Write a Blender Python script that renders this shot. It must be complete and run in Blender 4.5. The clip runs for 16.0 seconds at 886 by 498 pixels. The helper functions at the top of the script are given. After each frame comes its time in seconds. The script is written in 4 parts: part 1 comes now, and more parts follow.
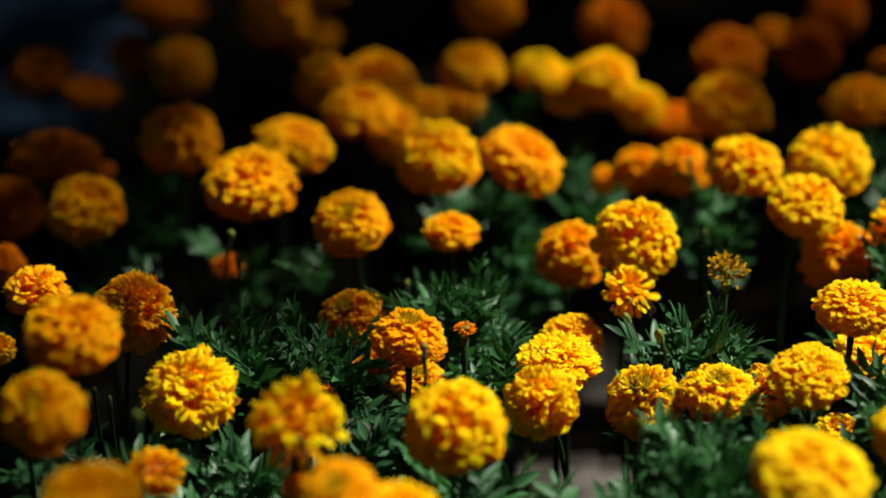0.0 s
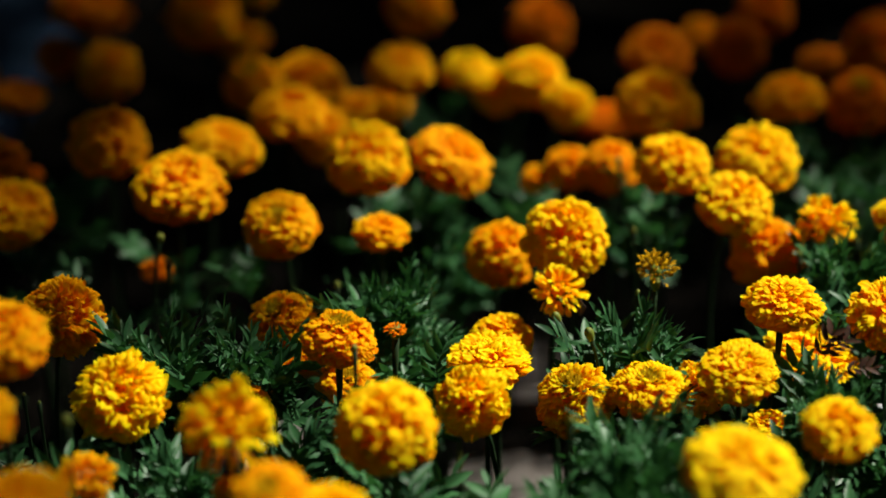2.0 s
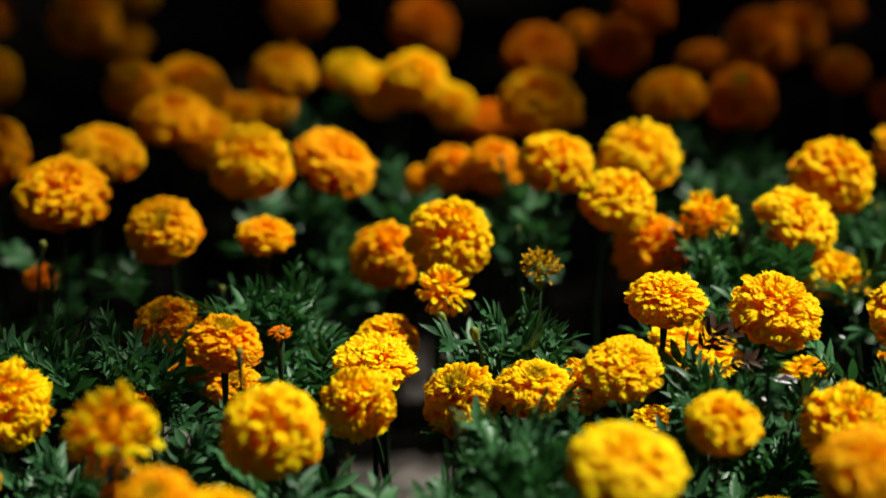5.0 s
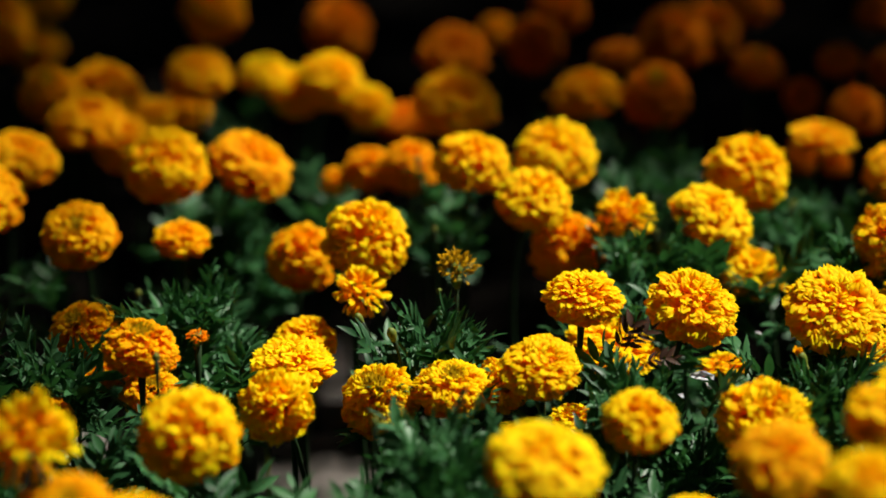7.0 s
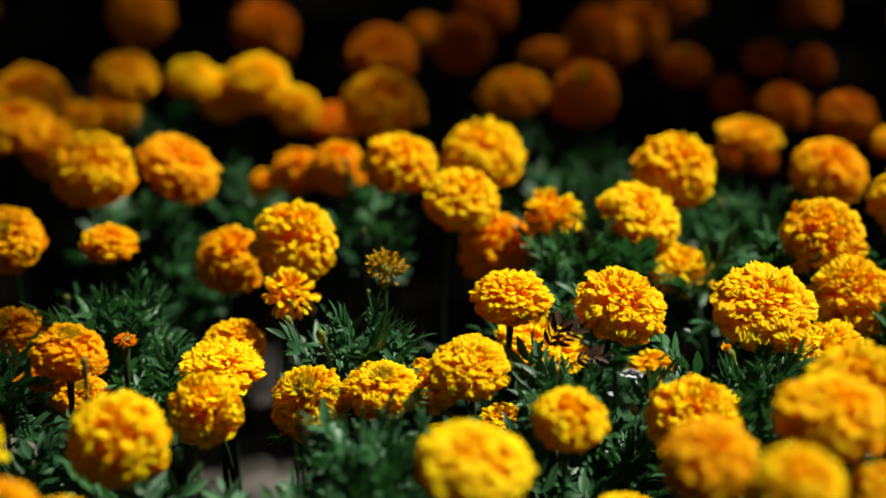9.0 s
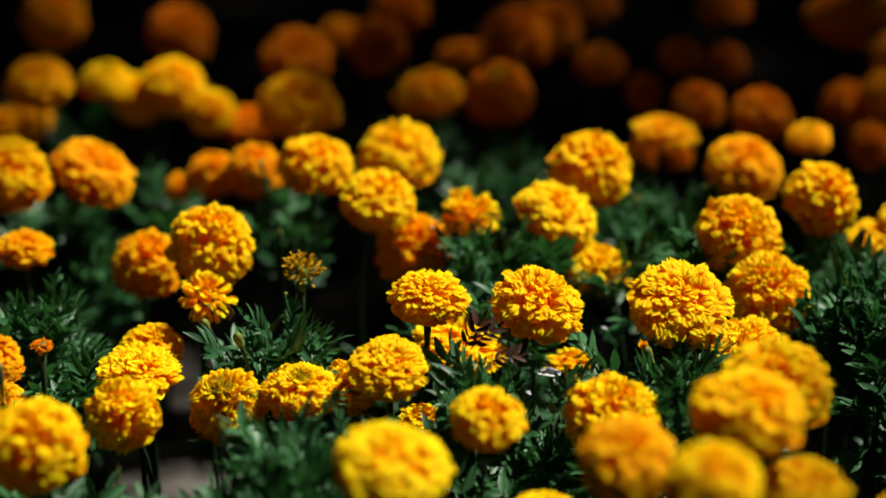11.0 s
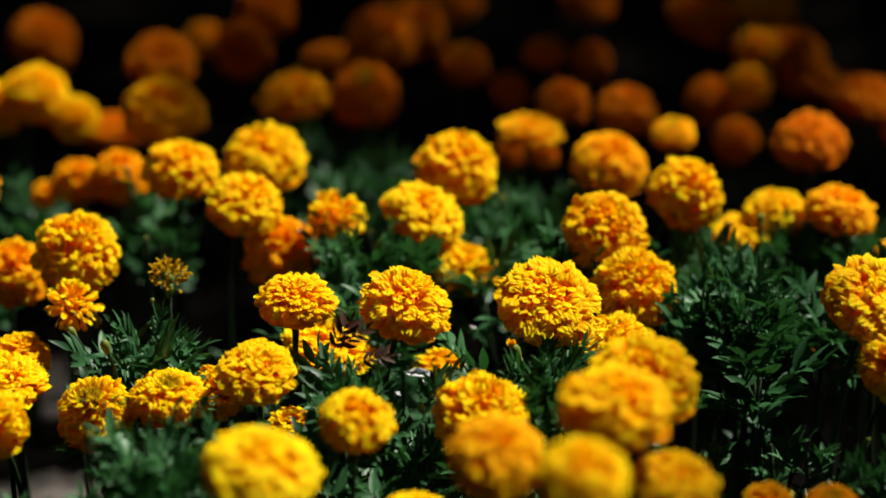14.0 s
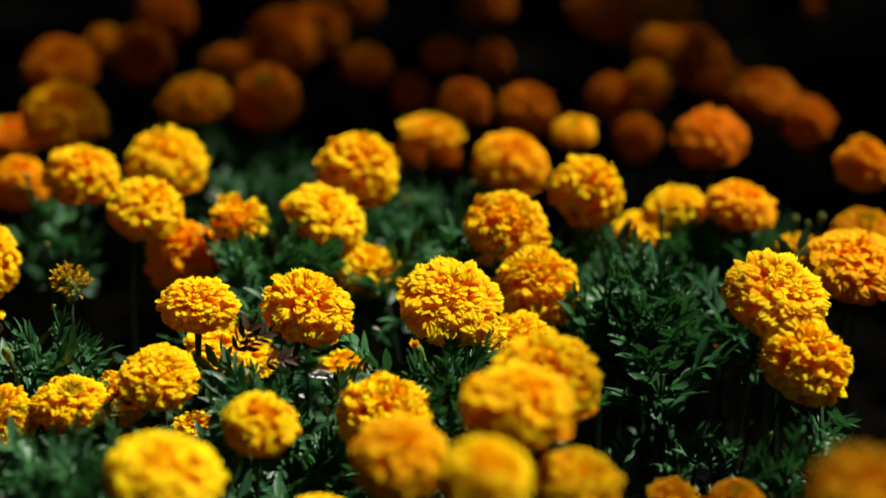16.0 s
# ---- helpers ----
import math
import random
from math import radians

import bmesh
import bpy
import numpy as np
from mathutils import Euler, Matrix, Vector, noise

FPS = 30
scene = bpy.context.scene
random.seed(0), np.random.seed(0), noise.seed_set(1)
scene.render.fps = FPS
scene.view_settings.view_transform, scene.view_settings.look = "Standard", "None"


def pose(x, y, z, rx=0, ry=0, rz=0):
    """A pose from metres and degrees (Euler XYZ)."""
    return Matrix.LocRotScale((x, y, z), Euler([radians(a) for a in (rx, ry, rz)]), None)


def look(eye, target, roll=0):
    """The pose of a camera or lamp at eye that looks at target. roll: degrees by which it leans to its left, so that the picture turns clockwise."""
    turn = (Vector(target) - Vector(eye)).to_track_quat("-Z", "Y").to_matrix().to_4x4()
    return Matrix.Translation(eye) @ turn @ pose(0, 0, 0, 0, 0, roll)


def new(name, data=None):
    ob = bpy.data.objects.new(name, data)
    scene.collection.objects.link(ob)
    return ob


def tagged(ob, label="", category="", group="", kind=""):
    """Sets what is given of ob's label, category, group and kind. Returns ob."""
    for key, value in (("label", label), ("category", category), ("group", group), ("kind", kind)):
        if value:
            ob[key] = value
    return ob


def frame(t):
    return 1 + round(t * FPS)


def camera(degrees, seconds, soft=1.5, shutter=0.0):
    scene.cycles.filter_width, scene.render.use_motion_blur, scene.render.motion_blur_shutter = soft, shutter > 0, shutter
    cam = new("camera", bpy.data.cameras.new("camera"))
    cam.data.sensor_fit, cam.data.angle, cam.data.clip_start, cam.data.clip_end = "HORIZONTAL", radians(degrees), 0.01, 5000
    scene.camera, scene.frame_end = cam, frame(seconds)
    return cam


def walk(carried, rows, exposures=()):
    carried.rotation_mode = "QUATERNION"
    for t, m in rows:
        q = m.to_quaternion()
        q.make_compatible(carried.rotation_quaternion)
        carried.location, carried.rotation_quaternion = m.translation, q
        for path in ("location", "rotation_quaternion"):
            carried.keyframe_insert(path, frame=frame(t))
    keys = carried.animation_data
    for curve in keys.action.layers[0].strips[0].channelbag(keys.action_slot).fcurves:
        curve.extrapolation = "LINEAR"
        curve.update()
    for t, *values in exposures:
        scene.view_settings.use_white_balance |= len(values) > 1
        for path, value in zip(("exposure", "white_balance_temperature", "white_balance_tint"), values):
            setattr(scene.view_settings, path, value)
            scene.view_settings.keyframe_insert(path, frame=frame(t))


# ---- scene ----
# The camera stands on a tripod at the edge of a flower bed and pans slowly to the right.
# Its lens sits a little in front of the axis about which it turns.
cam = camera(18.94, 16.0, 1.65)
cam.data.dof.use_dof = True
cam.data.dof.focus_distance = 1.69
cam.data.dof.aperture_fstop = 2.5
EYE, AHEAD, PITCH, LEAN = 1.05, 0.134, -24.363, -0.526
# seconds, degrees turned to the right
PAN = [
    (0, -6.679),
    (0.5, -6.292),
    (1, -5.911),
    (1.5, -5.538),
    (2, -5.142),
    (2.5, -4.704),
    (3, -4.190),
    (3.5, -3.729),
    (4, -3.331),
    (4.2, -3.192),
    (6.3, -1.480),
    (6.5, -1.282),
    (7, -0.786),
    (7.5, -0.374),
    (8, 0.000),
    (8.5, 0.388),
    (9, 0.778),
    (11.3, 2.859),
    (11.5, 3.030),
    (12, 3.512),
    (12.5, 3.953),
    (13, 4.436),
    (13.5, 4.973),
    (14, 5.505),
    (14.5, 5.982),
    (15, 6.543),
    (15.5, 7.090),
    (16, 7.647),
]
walk(cam, [(t, pose(0, 0, EYE, 0, 0, -a) @ pose(0, AHEAD, 0, 90 + PITCH, 0, 0) @ pose(0, 0, 0, 0, 0, LEAN)) for t, a in PAN],
     exposures=[(0.0, 0.70, 6550, 7), (16.0, 0.70, 6550, 7)])

# ---- daylight ----
SUN_WAY = Vector((0.52, 0.26, 0.82)).normalized()      # towards the sun
world = bpy.data.worlds.new("sky")
scene.world = world
world.use_nodes = True
wn, wl = world.node_tree.nodes, world.node_tree.links
wn.clear()
sky = wn.new("ShaderNodeTexSky")
sky.sky_type, sky.sun_disc = "NISHITA", False
sky.air_density, sky.dust_density, sky.altitude = 0.05, 0.05, 2500
sky.sun_elevation = math.asin(SUN_WAY.z)
sky.sun_rotation = math.atan2(SUN_WAY.x, SUN_WAY.y)
back, wout = wn.new("ShaderNodeBackground"), wn.new("ShaderNodeOutputWorld")
back.inputs["Strength"].default_value = 0.05
wl.new(sky.outputs["Color"], back.inputs["Color"])
wl.new(back.outputs["Background"], wout.inputs["Surface"])
lamp = bpy.data.lights.new("sun", "SUN")
lamp.energy, lamp.angle, lamp.color = 5.0, radians(0.53), (1.0, 0.95, 0.86)
new("sun", lamp).matrix_world = look(SUN_WAY * 30, (0, 0, 0))


# ---- materials ----
def material(name):
    m = bpy.data.materials.new(name)
    m.use_nodes = True
    nodes, links = m.node_tree.nodes, m.node_tree.links
    nodes.clear()
    out = nodes.new("ShaderNodeOutputMaterial")
    return m, nodes, links, out


def ramp(nodes, links, source, stops):
    r = nodes.new("ShaderNodeValToRGB")
    els = r.color_ramp.elements
    while len(els) < len(stops):
        els.new(0.5)
    for e, (p, c) in zip(els, stops):
        e.position, e.color = p, (*c, 1)
    links.new(source, r.inputs["Fac"])
    return r.outputs["Color"]


def math_node(nodes, links, op, a, b):
    n = nodes.new("ShaderNodeMath")
    n.operation = op
    for i, v in enumerate((a, b)):
        if isinstance(v, (int, float)):
            n.inputs[i].default_value = v
        else:
            links.new(v, n.inputs[i])
    return n.outputs[0]


def thin_surface(nodes, links, out, colour, through_colour, amount, rough, spec, bump=None):
    """A thin sheet that lets some light through."""
    p = nodes.new("ShaderNodeBsdfPrincipled")
    p.inputs["Roughness"].default_value = rough
    p.inputs["Specular IOR Level"].default_value = spec
    t = nodes.new("ShaderNodeBsdfTranslucent")
    mix = nodes.new("ShaderNodeMixShader")
    mix.inputs[0].default_value = amount
    links.new(colour, p.inputs["Base Color"])
    links.new(through_colour, t.inputs["Color"])
    if bump is not None:
        b = nodes.new("ShaderNodeBump")
        b.inputs["Strength"].default_value, b.inputs["Distance"].default_value = 0.15, 0.0006
        links.new(bump, b.inputs["Height"])
        links.new(b.outputs["Normal"], p.inputs["Normal"])
    links.new(p.outputs[0], mix.inputs[1])
    links.new(t.outputs[0], mix.inputs[2])
    links.new(mix.outputs[0], out.inputs["Surface"])


def petal_material(name, root, mid, tip, through_colour):
    """Petals, deeper orange at the root and paler at the lip, partly painting in shade and highlights, with fine
    length-wise veins.
    """
    m, nodes, links, out = material(name)
    uv = nodes.new("ShaderNodeUVMap")
    sep = nodes.new("ShaderNodeSeparateXYZ")
    links.new(uv.outputs["UV"], sep.inputs[0])
    geo, info = nodes.new("ShaderNodeNewGeometry"), nodes.new("ShaderNodeObjectInfo")
    vary = math_node(nodes, links, "ADD", math_node(nodes, links, "MULTIPLY", geo.outputs["Random Per Island"], 0.22),
                     math_node(nodes, links, "MULTIPLY", info.outputs["Random"], 0.16))
    tex = nodes.new("ShaderNodeTexNoise")
    tex.inputs["Scale"].default_value, tex.inputs["Detail"].default_value = 60, 3
    blot = math_node(nodes, links, "MULTIPLY", tex.outputs["Fac"], 0.25)
    f = math_node(nodes, links, "ADD", math_node(nodes, links, "ADD", math_node(nodes, links, "MULTIPLY", math_node(nodes, links, "POWER", sep.outputs["Y"], 1.15), 0.87), vary), blot)
    f = math_node(nodes, links, "SUBTRACT", f, 0.28)
    col = ramp(nodes, links, f, [(0.0, root), (0.52, mid), (0.92, tip)])
    wave = nodes.new("ShaderNodeTexWave")
    wave.inputs["Scale"].default_value, wave.inputs["Distortion"].default_value = 3.0, 1.5
    links.new(uv.outputs["UV"], wave.inputs["Vector"])
    thr = nodes.new("ShaderNodeRGB")
    thr.outputs[0].default_value = (*through_colour, 1)
    thin_surface(nodes, links, out, col, thr.outputs[0], 0.45, 0.6, 0.05, wave.outputs["Fac"])
    return m


PETALS = [
    petal_material("golden_petals", (0.90, 0.29, 0.001), (0.95, 0.50, 0.001), (0.98, 0.89, 0.006), (0.97, 0.39, 0.001)),
    petal_material("orange_petals", (0.86, 0.22, 0.001), (0.93, 0.37, 0.001), (0.97, 0.66, 0.004), (0.95, 0.30, 0.001)),
    # deeper tone, which also puts shade into the colour of shaded blooms
    petal_material("deep_and_shaded_petals", (0.64, 0.13, 0.001), (0.84, 0.24, 0.002), (0.90, 0.33, 0.003), (0.82, 0.20, 0.001)),
]
WITHERED = petal_material("withered_petals", (0.07, 0.04, 0.004), (0.34, 0.19, 0.005), (0.78, 0.46, 0.008), (0.42, 0.24, 0.004))


EYE_PETAL = petal_material("floret_eye", (0.16, 0.11, 0.006), (0.48, 0.33, 0.012), (0.86, 0.62, 0.012), (0.45, 0.30, 0.01))


def green_material(name, dark, light, through_colour, amount=0.2, rough=0.42):
    m, nodes, links, out = material(name)
    info, geo = nodes.new("ShaderNodeObjectInfo"), nodes.new("ShaderNodeNewGeometry")
    tex = nodes.new("ShaderNodeTexNoise")
    tex.inputs["Scale"].default_value, tex.inputs["Detail"].default_value = 9, 4
    co = nodes.new("ShaderNodeTexCoord")
    links.new(co.outputs["Object"], tex.inputs["Vector"])
    f = math_node(nodes, links, "ADD", math_node(nodes, links, "MULTIPLY", info.outputs["Random"], 0.4),
                  math_node(nodes, links, "MULTIPLY", geo.outputs["Random Per Island"], 0.3))
    f = math_node(nodes, links, "ADD", f, math_node(nodes, links, "MULTIPLY", tex.outputs["Fac"], 0.35))
    col = ramp(nodes, links, f, [(0.15, dark), (0.85, light)])
    thr = nodes.new("ShaderNodeRGB")
    thr.outputs[0].default_value = (*through_colour, 1)
    thin_surface(nodes, links, out, col, thr.outputs[0], amount, rough, 0.22, tex.outputs["Fac"])
    return m


LEAF = green_material("marigold_leaf", (0.007, 0.036, 0.013), (0.060, 0.178, 0.062), (0.04, 0.15, 0.03), 0.2, 0.42)
STEM = green_material("marigold_stem", (0.008, 0.018, 0.007), (0.018, 0.040, 0.013), (0.03, 0.06, 0.012), 0.05, 0.5)
CALYX = green_material("marigold_calyx", (0.10, 0.14, 0.020), (0.21, 0.24, 0.035), (0.08, 0.12, 0.02), 0.1, 0.5)
TREE_LEAF = green_material("tree_leaf", (0.030, 0.070, 0.020), (0.060, 0.120, 0.030), (0.06, 0.12, 0.02), 0.2, 0.5)


def rough_material(name, stops, scale, bump, rough=0.9, spec=0.08):
    m, nodes, links, out = material(name)
    co = nodes.new("ShaderNodeTexCoord")
    big, fine = nodes.new("ShaderNodeTexNoise"), nodes.new("ShaderNodeTexNoise")
    big.inputs["Scale"].default_value, big.inputs["Detail"].default_value = scale, 5
    fine.inputs["Scale"].default_value, fine.inputs["Detail"].default_value = scale * 14, 6
    for n in (big, fine):
        links.new(co.outputs["Object"], n.inputs["Vector"])
    f = math_node(nodes, links, "ADD", math_node(nodes, links, "MULTIPLY", big.outputs["Fac"], 0.6),
                  math_node(nodes, links, "MULTIPLY", fine.outputs["Fac"], 0.4))
    p = nodes.new("ShaderNodeBsdfPrincipled")
    p.inputs["Roughness"].default_value = rough
    p.inputs["Specular IOR Level"].default_value = spec
    links.new(ramp(nodes, links, f, stops), p.inputs["Base Color"])
    b = nodes.new("ShaderNodeBump")
    b.inputs["Strength"].default_value, b.inputs["Distance"].default_value = 0.7, bump
    links.new(f, b.inputs["Height"])
    links.new(b.outputs["Normal"], p.inputs["Normal"])
    links.new(p.outputs[0], out.inputs["Surface"])
    return m


# soil far darker than real: shade between the plants put into its colour
SOIL = rough_material("shade_darkened_soil", [(0.3, (0.003, 0.0025, 0.002)), (0.55, (0.006, 0.005, 0.004)), (0.75, (0.013, 0.0105, 0.0085))], 9, 0.006, 0.95, 0.01)
STONE = rough_material("grey_stone", [(0.3, (0.10, 0.085, 0.078)), (0.55, (0.16, 0.14, 0.128)), (0.75, (0.24, 0.22, 0.20))], 11, 0.002, 0.8)
# near-black blue, the shade over the paving put into its colour
PAVING = rough_material("shade_dark_paving", [(0.3, (0.005, 0.012, 0.026)), (0.7, (0.010, 0.021, 0.042))], 6, 0.002, 0.7)
WHITE = rough_material("white_scrap", [(0.3, (0.42, 0.42, 0.45)), (0.7, (0.66, 0.66, 0.70))], 60, 0.0005, 0.6)
FADED = rough_material("faded_petal", [(0.3, (0.20, 0.13, 0.11)), (0.7, (0.34, 0.23, 0.20))], 60, 0.0005, 0.7)
DARK_BROWN = green_material("dark_brown_leaf", (0.035, 0.016, 0.010), (0.07, 0.03, 0.016), (0.06, 0.02, 0.01), 0.15, 0.5)
BARK = rough_material("bark", [(0.3, (0.05, 0.04, 0.03)), (0.7, (0.14, 0.11, 0.08))], 14, 0.01)


# ---- mesh helpers ----
rng = np.random.default_rng(7)


def mesh_from(name, verts, faces, mat, uv=None, smooth=True):
    me = bpy.data.meshes.new(name)
    me.from_pydata([tuple(v) for v in verts], [], [tuple(f) for f in faces])
    if smooth:
        me.polygons.foreach_set("use_smooth", [True] * len(me.polygons))
    if uv is not None:
        layer = me.uv_layers.new(name="UVMap")
        idx = np.empty(len(me.loops), dtype=np.int32)
        me.loops.foreach_get("vertex_index", idx)
        layer.data.foreach_set("uv", np.asarray(uv, dtype=np.float32)[idx].ravel())
    if mat is not None:
        me.materials.append(mat)
    return me


def part(name, me, parent, m=None, label=""):
    """Links a mesh as one object under a thing or a part."""
    ob = new(name, me)
    ob.parent = parent
    if m is not None:
        ob.matrix_local = m
    return tagged(ob, label) if label else ob


def grid_faces(rows, cols, start=0):
    i = np.arange(rows - 1)[:, None] * cols + np.arange(cols - 1)[None, :]
    i = i.ravel() + start
    return np.stack([i, i + 1, i + cols + 1, i + cols], 1)


def tube(points, radii, sides=6):
    """A round tapering tube along points, closed at its ends."""
    pts = np.asarray(points, float)
    way = np.gradient(pts, axis=0)
    way /= np.linalg.norm(way, axis=1)[:, None]
    side = np.cross(way, (0.31, 0.95, 0.05))
    side /= np.linalg.norm(side, axis=1)[:, None]
    up = np.cross(way, side)
    a = np.linspace(0, 2 * math.pi, sides, endpoint=False)
    ring = side[:, None, :] * np.cos(a)[None, :, None] + up[:, None, :] * np.sin(a)[None, :, None]
    v = (pts[:, None, :] + ring * np.asarray(radii)[:, None, None]).reshape(-1, 3)
    n = len(pts)
    f = [(r * sides + k, r * sides + (k + 1) % sides, (r + 1) * sides + (k + 1) % sides, (r + 1) * sides + k)
         for r in range(n - 1) for k in range(sides)]
    f += [tuple(range(sides - 1, -1, -1)), tuple(range((n - 1) * sides, n * sides))]
    return v, f


def turned(profile, sides=10):
    """A body of revolution about z from (radius, height) pairs."""
    a = np.linspace(0, 2 * math.pi, sides, endpoint=False)
    v = np.concatenate([np.stack([r * np.cos(a), r * np.sin(a), np.full(sides, h)], 1) for r, h in profile])
    n = len(profile)
    f = [(r * sides + k, r * sides + (k + 1) % sides, (r + 1) * sides + (k + 1) % sides, (r + 1) * sides + k)
         for r in range(n - 1) for k in range(sides)]
    f += [tuple(range(sides - 1, -1, -1)), tuple(range((n - 1) * sides, n * sides))]
    return v, f


# ---- marigold blooms ----
def petal_shape(across, along, width, length, bend, ruffle, notch=0.02, pale=1.0):
    """One petal: root at the origin, upright along z, its round lip rolled over towards -y and ruffled."""
    u = np.linspace(0, 1, along)[:, None]
    v = np.linspace(-1, 1, across)[None, :]
    ph, ph2 = rng.uniform(0, 6.28, 2)
    k = rng.uniform(4.6, 7.8)
    fine = np.linspace(0, 1.1, 60)
    turn = bend * np.clip((fine - 0.42) / 0.58, 0, 1)
    out = np.concatenate([[0], np.cumsum(-np.sin(turn[:-1]))]) * (1.1 / 59)
    rise = np.concatenate([[0], np.cumsum(np.cos(turn[:-1]))]) * (1.1 / 59)
    s = u * (1 - 0.03 * v ** 2 + notch * np.sin(2.1 * k * v + ph2))
    w = width * (0.36 + 0.64 * u ** 0.6) * np.sqrt(1 - (np.clip(u - 0.72, 0, 1) / 0.325) ** 2)
    x = w * v
    a = np.interp(s, fine, turn)
    wave = (np.sin(k * v + ph) + 0.25 * np.sin(1.9 * k * v + ph2)) * ruffle * u ** 1.8 - 0.22 * w * v * v * (1 - u)
    y = length * np.interp(s, fine, out) + wave * np.cos(a)
    z = length * np.interp(s, fine, rise) + wave * np.sin(a)
    verts = np.stack([x + 0 * y, y, z], -1).reshape(-1, 3)
    uv = np.stack([v * 0.5 + 0.5 + 0 * u, u * pale + 0 * v], -1).reshape(-1, 2)
    return verts, grid_faces(along, across), uv


# count of petals, lowest angle from the crown, size, unevenness
HABIT = {"full": (255, 98, 0.92, 0.13), "eyed": (262, 98, 0.85, 0.11), "loose": (140, 99, 1.15, 0.15), "ragged": (84, 122, 1.0, 0.26), "spent": (140, 108, 0.75, 0.2)}


def petal_layout(kind):
    """Where the petals of a bloom one unit across stand: rows of pose, size and which form (0 outer, 1 inner, 2 guard)."""
    n, low, size, jitter = HABIT[kind]
    rough = kind in ("ragged", "spent")
    rows = []
    c_low = math.cos(radians(low))
    for i in range(n):
        c = 1 - ((i + 0.5) / n) ** 1.2 * (1 - c_low)
        th = max(0.02, math.acos(c) + rng.normal(0, jitter * 0.5))
        phi = i * 2.39996 + rng.normal(0, jitter)
        normal = Vector((math.sin(th) * math.cos(phi), math.sin(th) * math.sin(phi), math.cos(th)))
        apex = Vector((-math.cos(th) * math.cos(phi), -math.cos(th) * math.sin(phi), math.sin(th)))
        lift = {"full": 0.35, "eyed": 0.35, "loose": 0.30, "ragged": 0.25, "spent": 0.5}[kind] * math.sin(min(th, 1.57))
        aim = (normal + apex * lift + Vector(rng.normal(0, jitter + 0.13 * max(0, 1 - th / 0.7), 3))).normalized()
        side = apex.cross(aim).normalized()
        up = aim.cross(side).normalized()
        spin = Matrix.Rotation(rng.normal(0, 0.8 if rough else 0.85 + 1.2 * max(0, 0.6 - th)), 3, "Z")
        rot = Matrix((side, up, aim)).transposed() @ spin
        s = size * (0.62 + 0.38 * min(1, th / 0.9)) * (1 + rng.normal(0, 0.16))
        reach = (0.5 if rough else 0.47) * (1 + rng.normal(0, jitter * 0.32))
        if kind == "spent":
            reach *= 0.62 + 0.48 * rng.random()
        if rough:
            root = normal * max(0.06, reach - 0.235 * s)
        else:
            root = normal * reach - aim * (0.215 * s)
        rows.append((root, rot, s, 1 if th < 0.5 else 0))
    if rough:
        return rows
    for i in range(34):
        # guard petals: broad, smooth-backed, climbing from the calyx round the underside
        phi = i * 2.39996 + rng.normal(0, 0.1)
        th = rng.uniform(1.75, 2.25)
        out, base = Vector((math.cos(phi), math.sin(phi), 0)), 0.30 + 0.12 * (2.25 - th)
        root = out * 0.10 + Vector((0, 0, -0.30))
        tip = out * 0.475 * math.sin(th) ** 0.5 + Vector((0, 0, 0.46 * math.cos(th) + base * 0.35))
        aim = (tip - root + out * 0.10).normalized()
        side = Vector((-math.sin(phi), math.cos(phi), 0))
        side = (side + aim * rng.normal(0, 0.1)).normalized()
        up = aim.cross(side).normalized()
        rows.append((root, Matrix((side, up, aim)).transposed(), (tip - root).length / 0.40 * rng.uniform(0.94, 1.06), 2))
    return rows


def petal_forms(across, along, width, length, least, most, ruffle, count=12, lip=1.0):
    """Outer, inner and guard petals by turns; the outer ones roll over furthest, the guard petals cup upwards."""
    forms = []
    for i in range(count):
        roll = rng.uniform(least, most)
        if i % 3 == 2:
            # guard petals coloured deeper, for their own backs plus shade of the underside
            forms.append(petal_shape(across, along, 0.125, 0.40, rng.uniform(0.1, 0.9), 0.014, 0.012, 0.40))
        else:
            forms.append(petal_shape(across, along, width, length, roll * (0.75 if i % 3 else 1.0), ruffle * rng.uniform(0.7, 1.35), 0.02, (1.15 if i % 3 else 1.0) * lip))
    return forms


PETAL_FORMS = {
    "full": petal_forms(9, 6, 0.082, 0.285, 1.3, 2.5, 0.018),
    "loose": petal_forms(9, 6, 0.110, 0.290, 0.9, 2.0, 0.020),
    "ragged": petal_forms(7, 6, 0.088, 0.34, 0.7, 1.6, 0.018, 9, 1.1),
    "spent": petal_forms(5, 5, 0.050, 0.30, 0.4, 1.4, 0.030, 6),
}
PETAL_FORMS["eyed"] = PETAL_FORMS["full"]
FINE_FORMS = {
    "full": petal_forms(11, 7, 0.080, 0.285, 1.3, 2.5, 0.021, 18),
    "loose": petal_forms(13, 7, 0.122, 0.290, 0.9, 2.2, 0.030, 18),
}
FINE_FORMS["eyed"] = FINE_FORMS["full"]
EYE_FORMS = [petal_shape(4, 4, 0.020, 0.20, 0.3, 0.008) for _ in range(6)]


def pick(forms, place):
    return forms[3 * int(rng.integers(len(forms) // 3)) + place]


def core_shape(radius):
    return turned([(0.02, -0.42 * radius / 0.5), (radius * 0.7, -0.36 * radius / 0.5), (radius, 0), (radius * 0.75, radius * 0.62), (radius * 0.3, radius * 0.93)], 12)


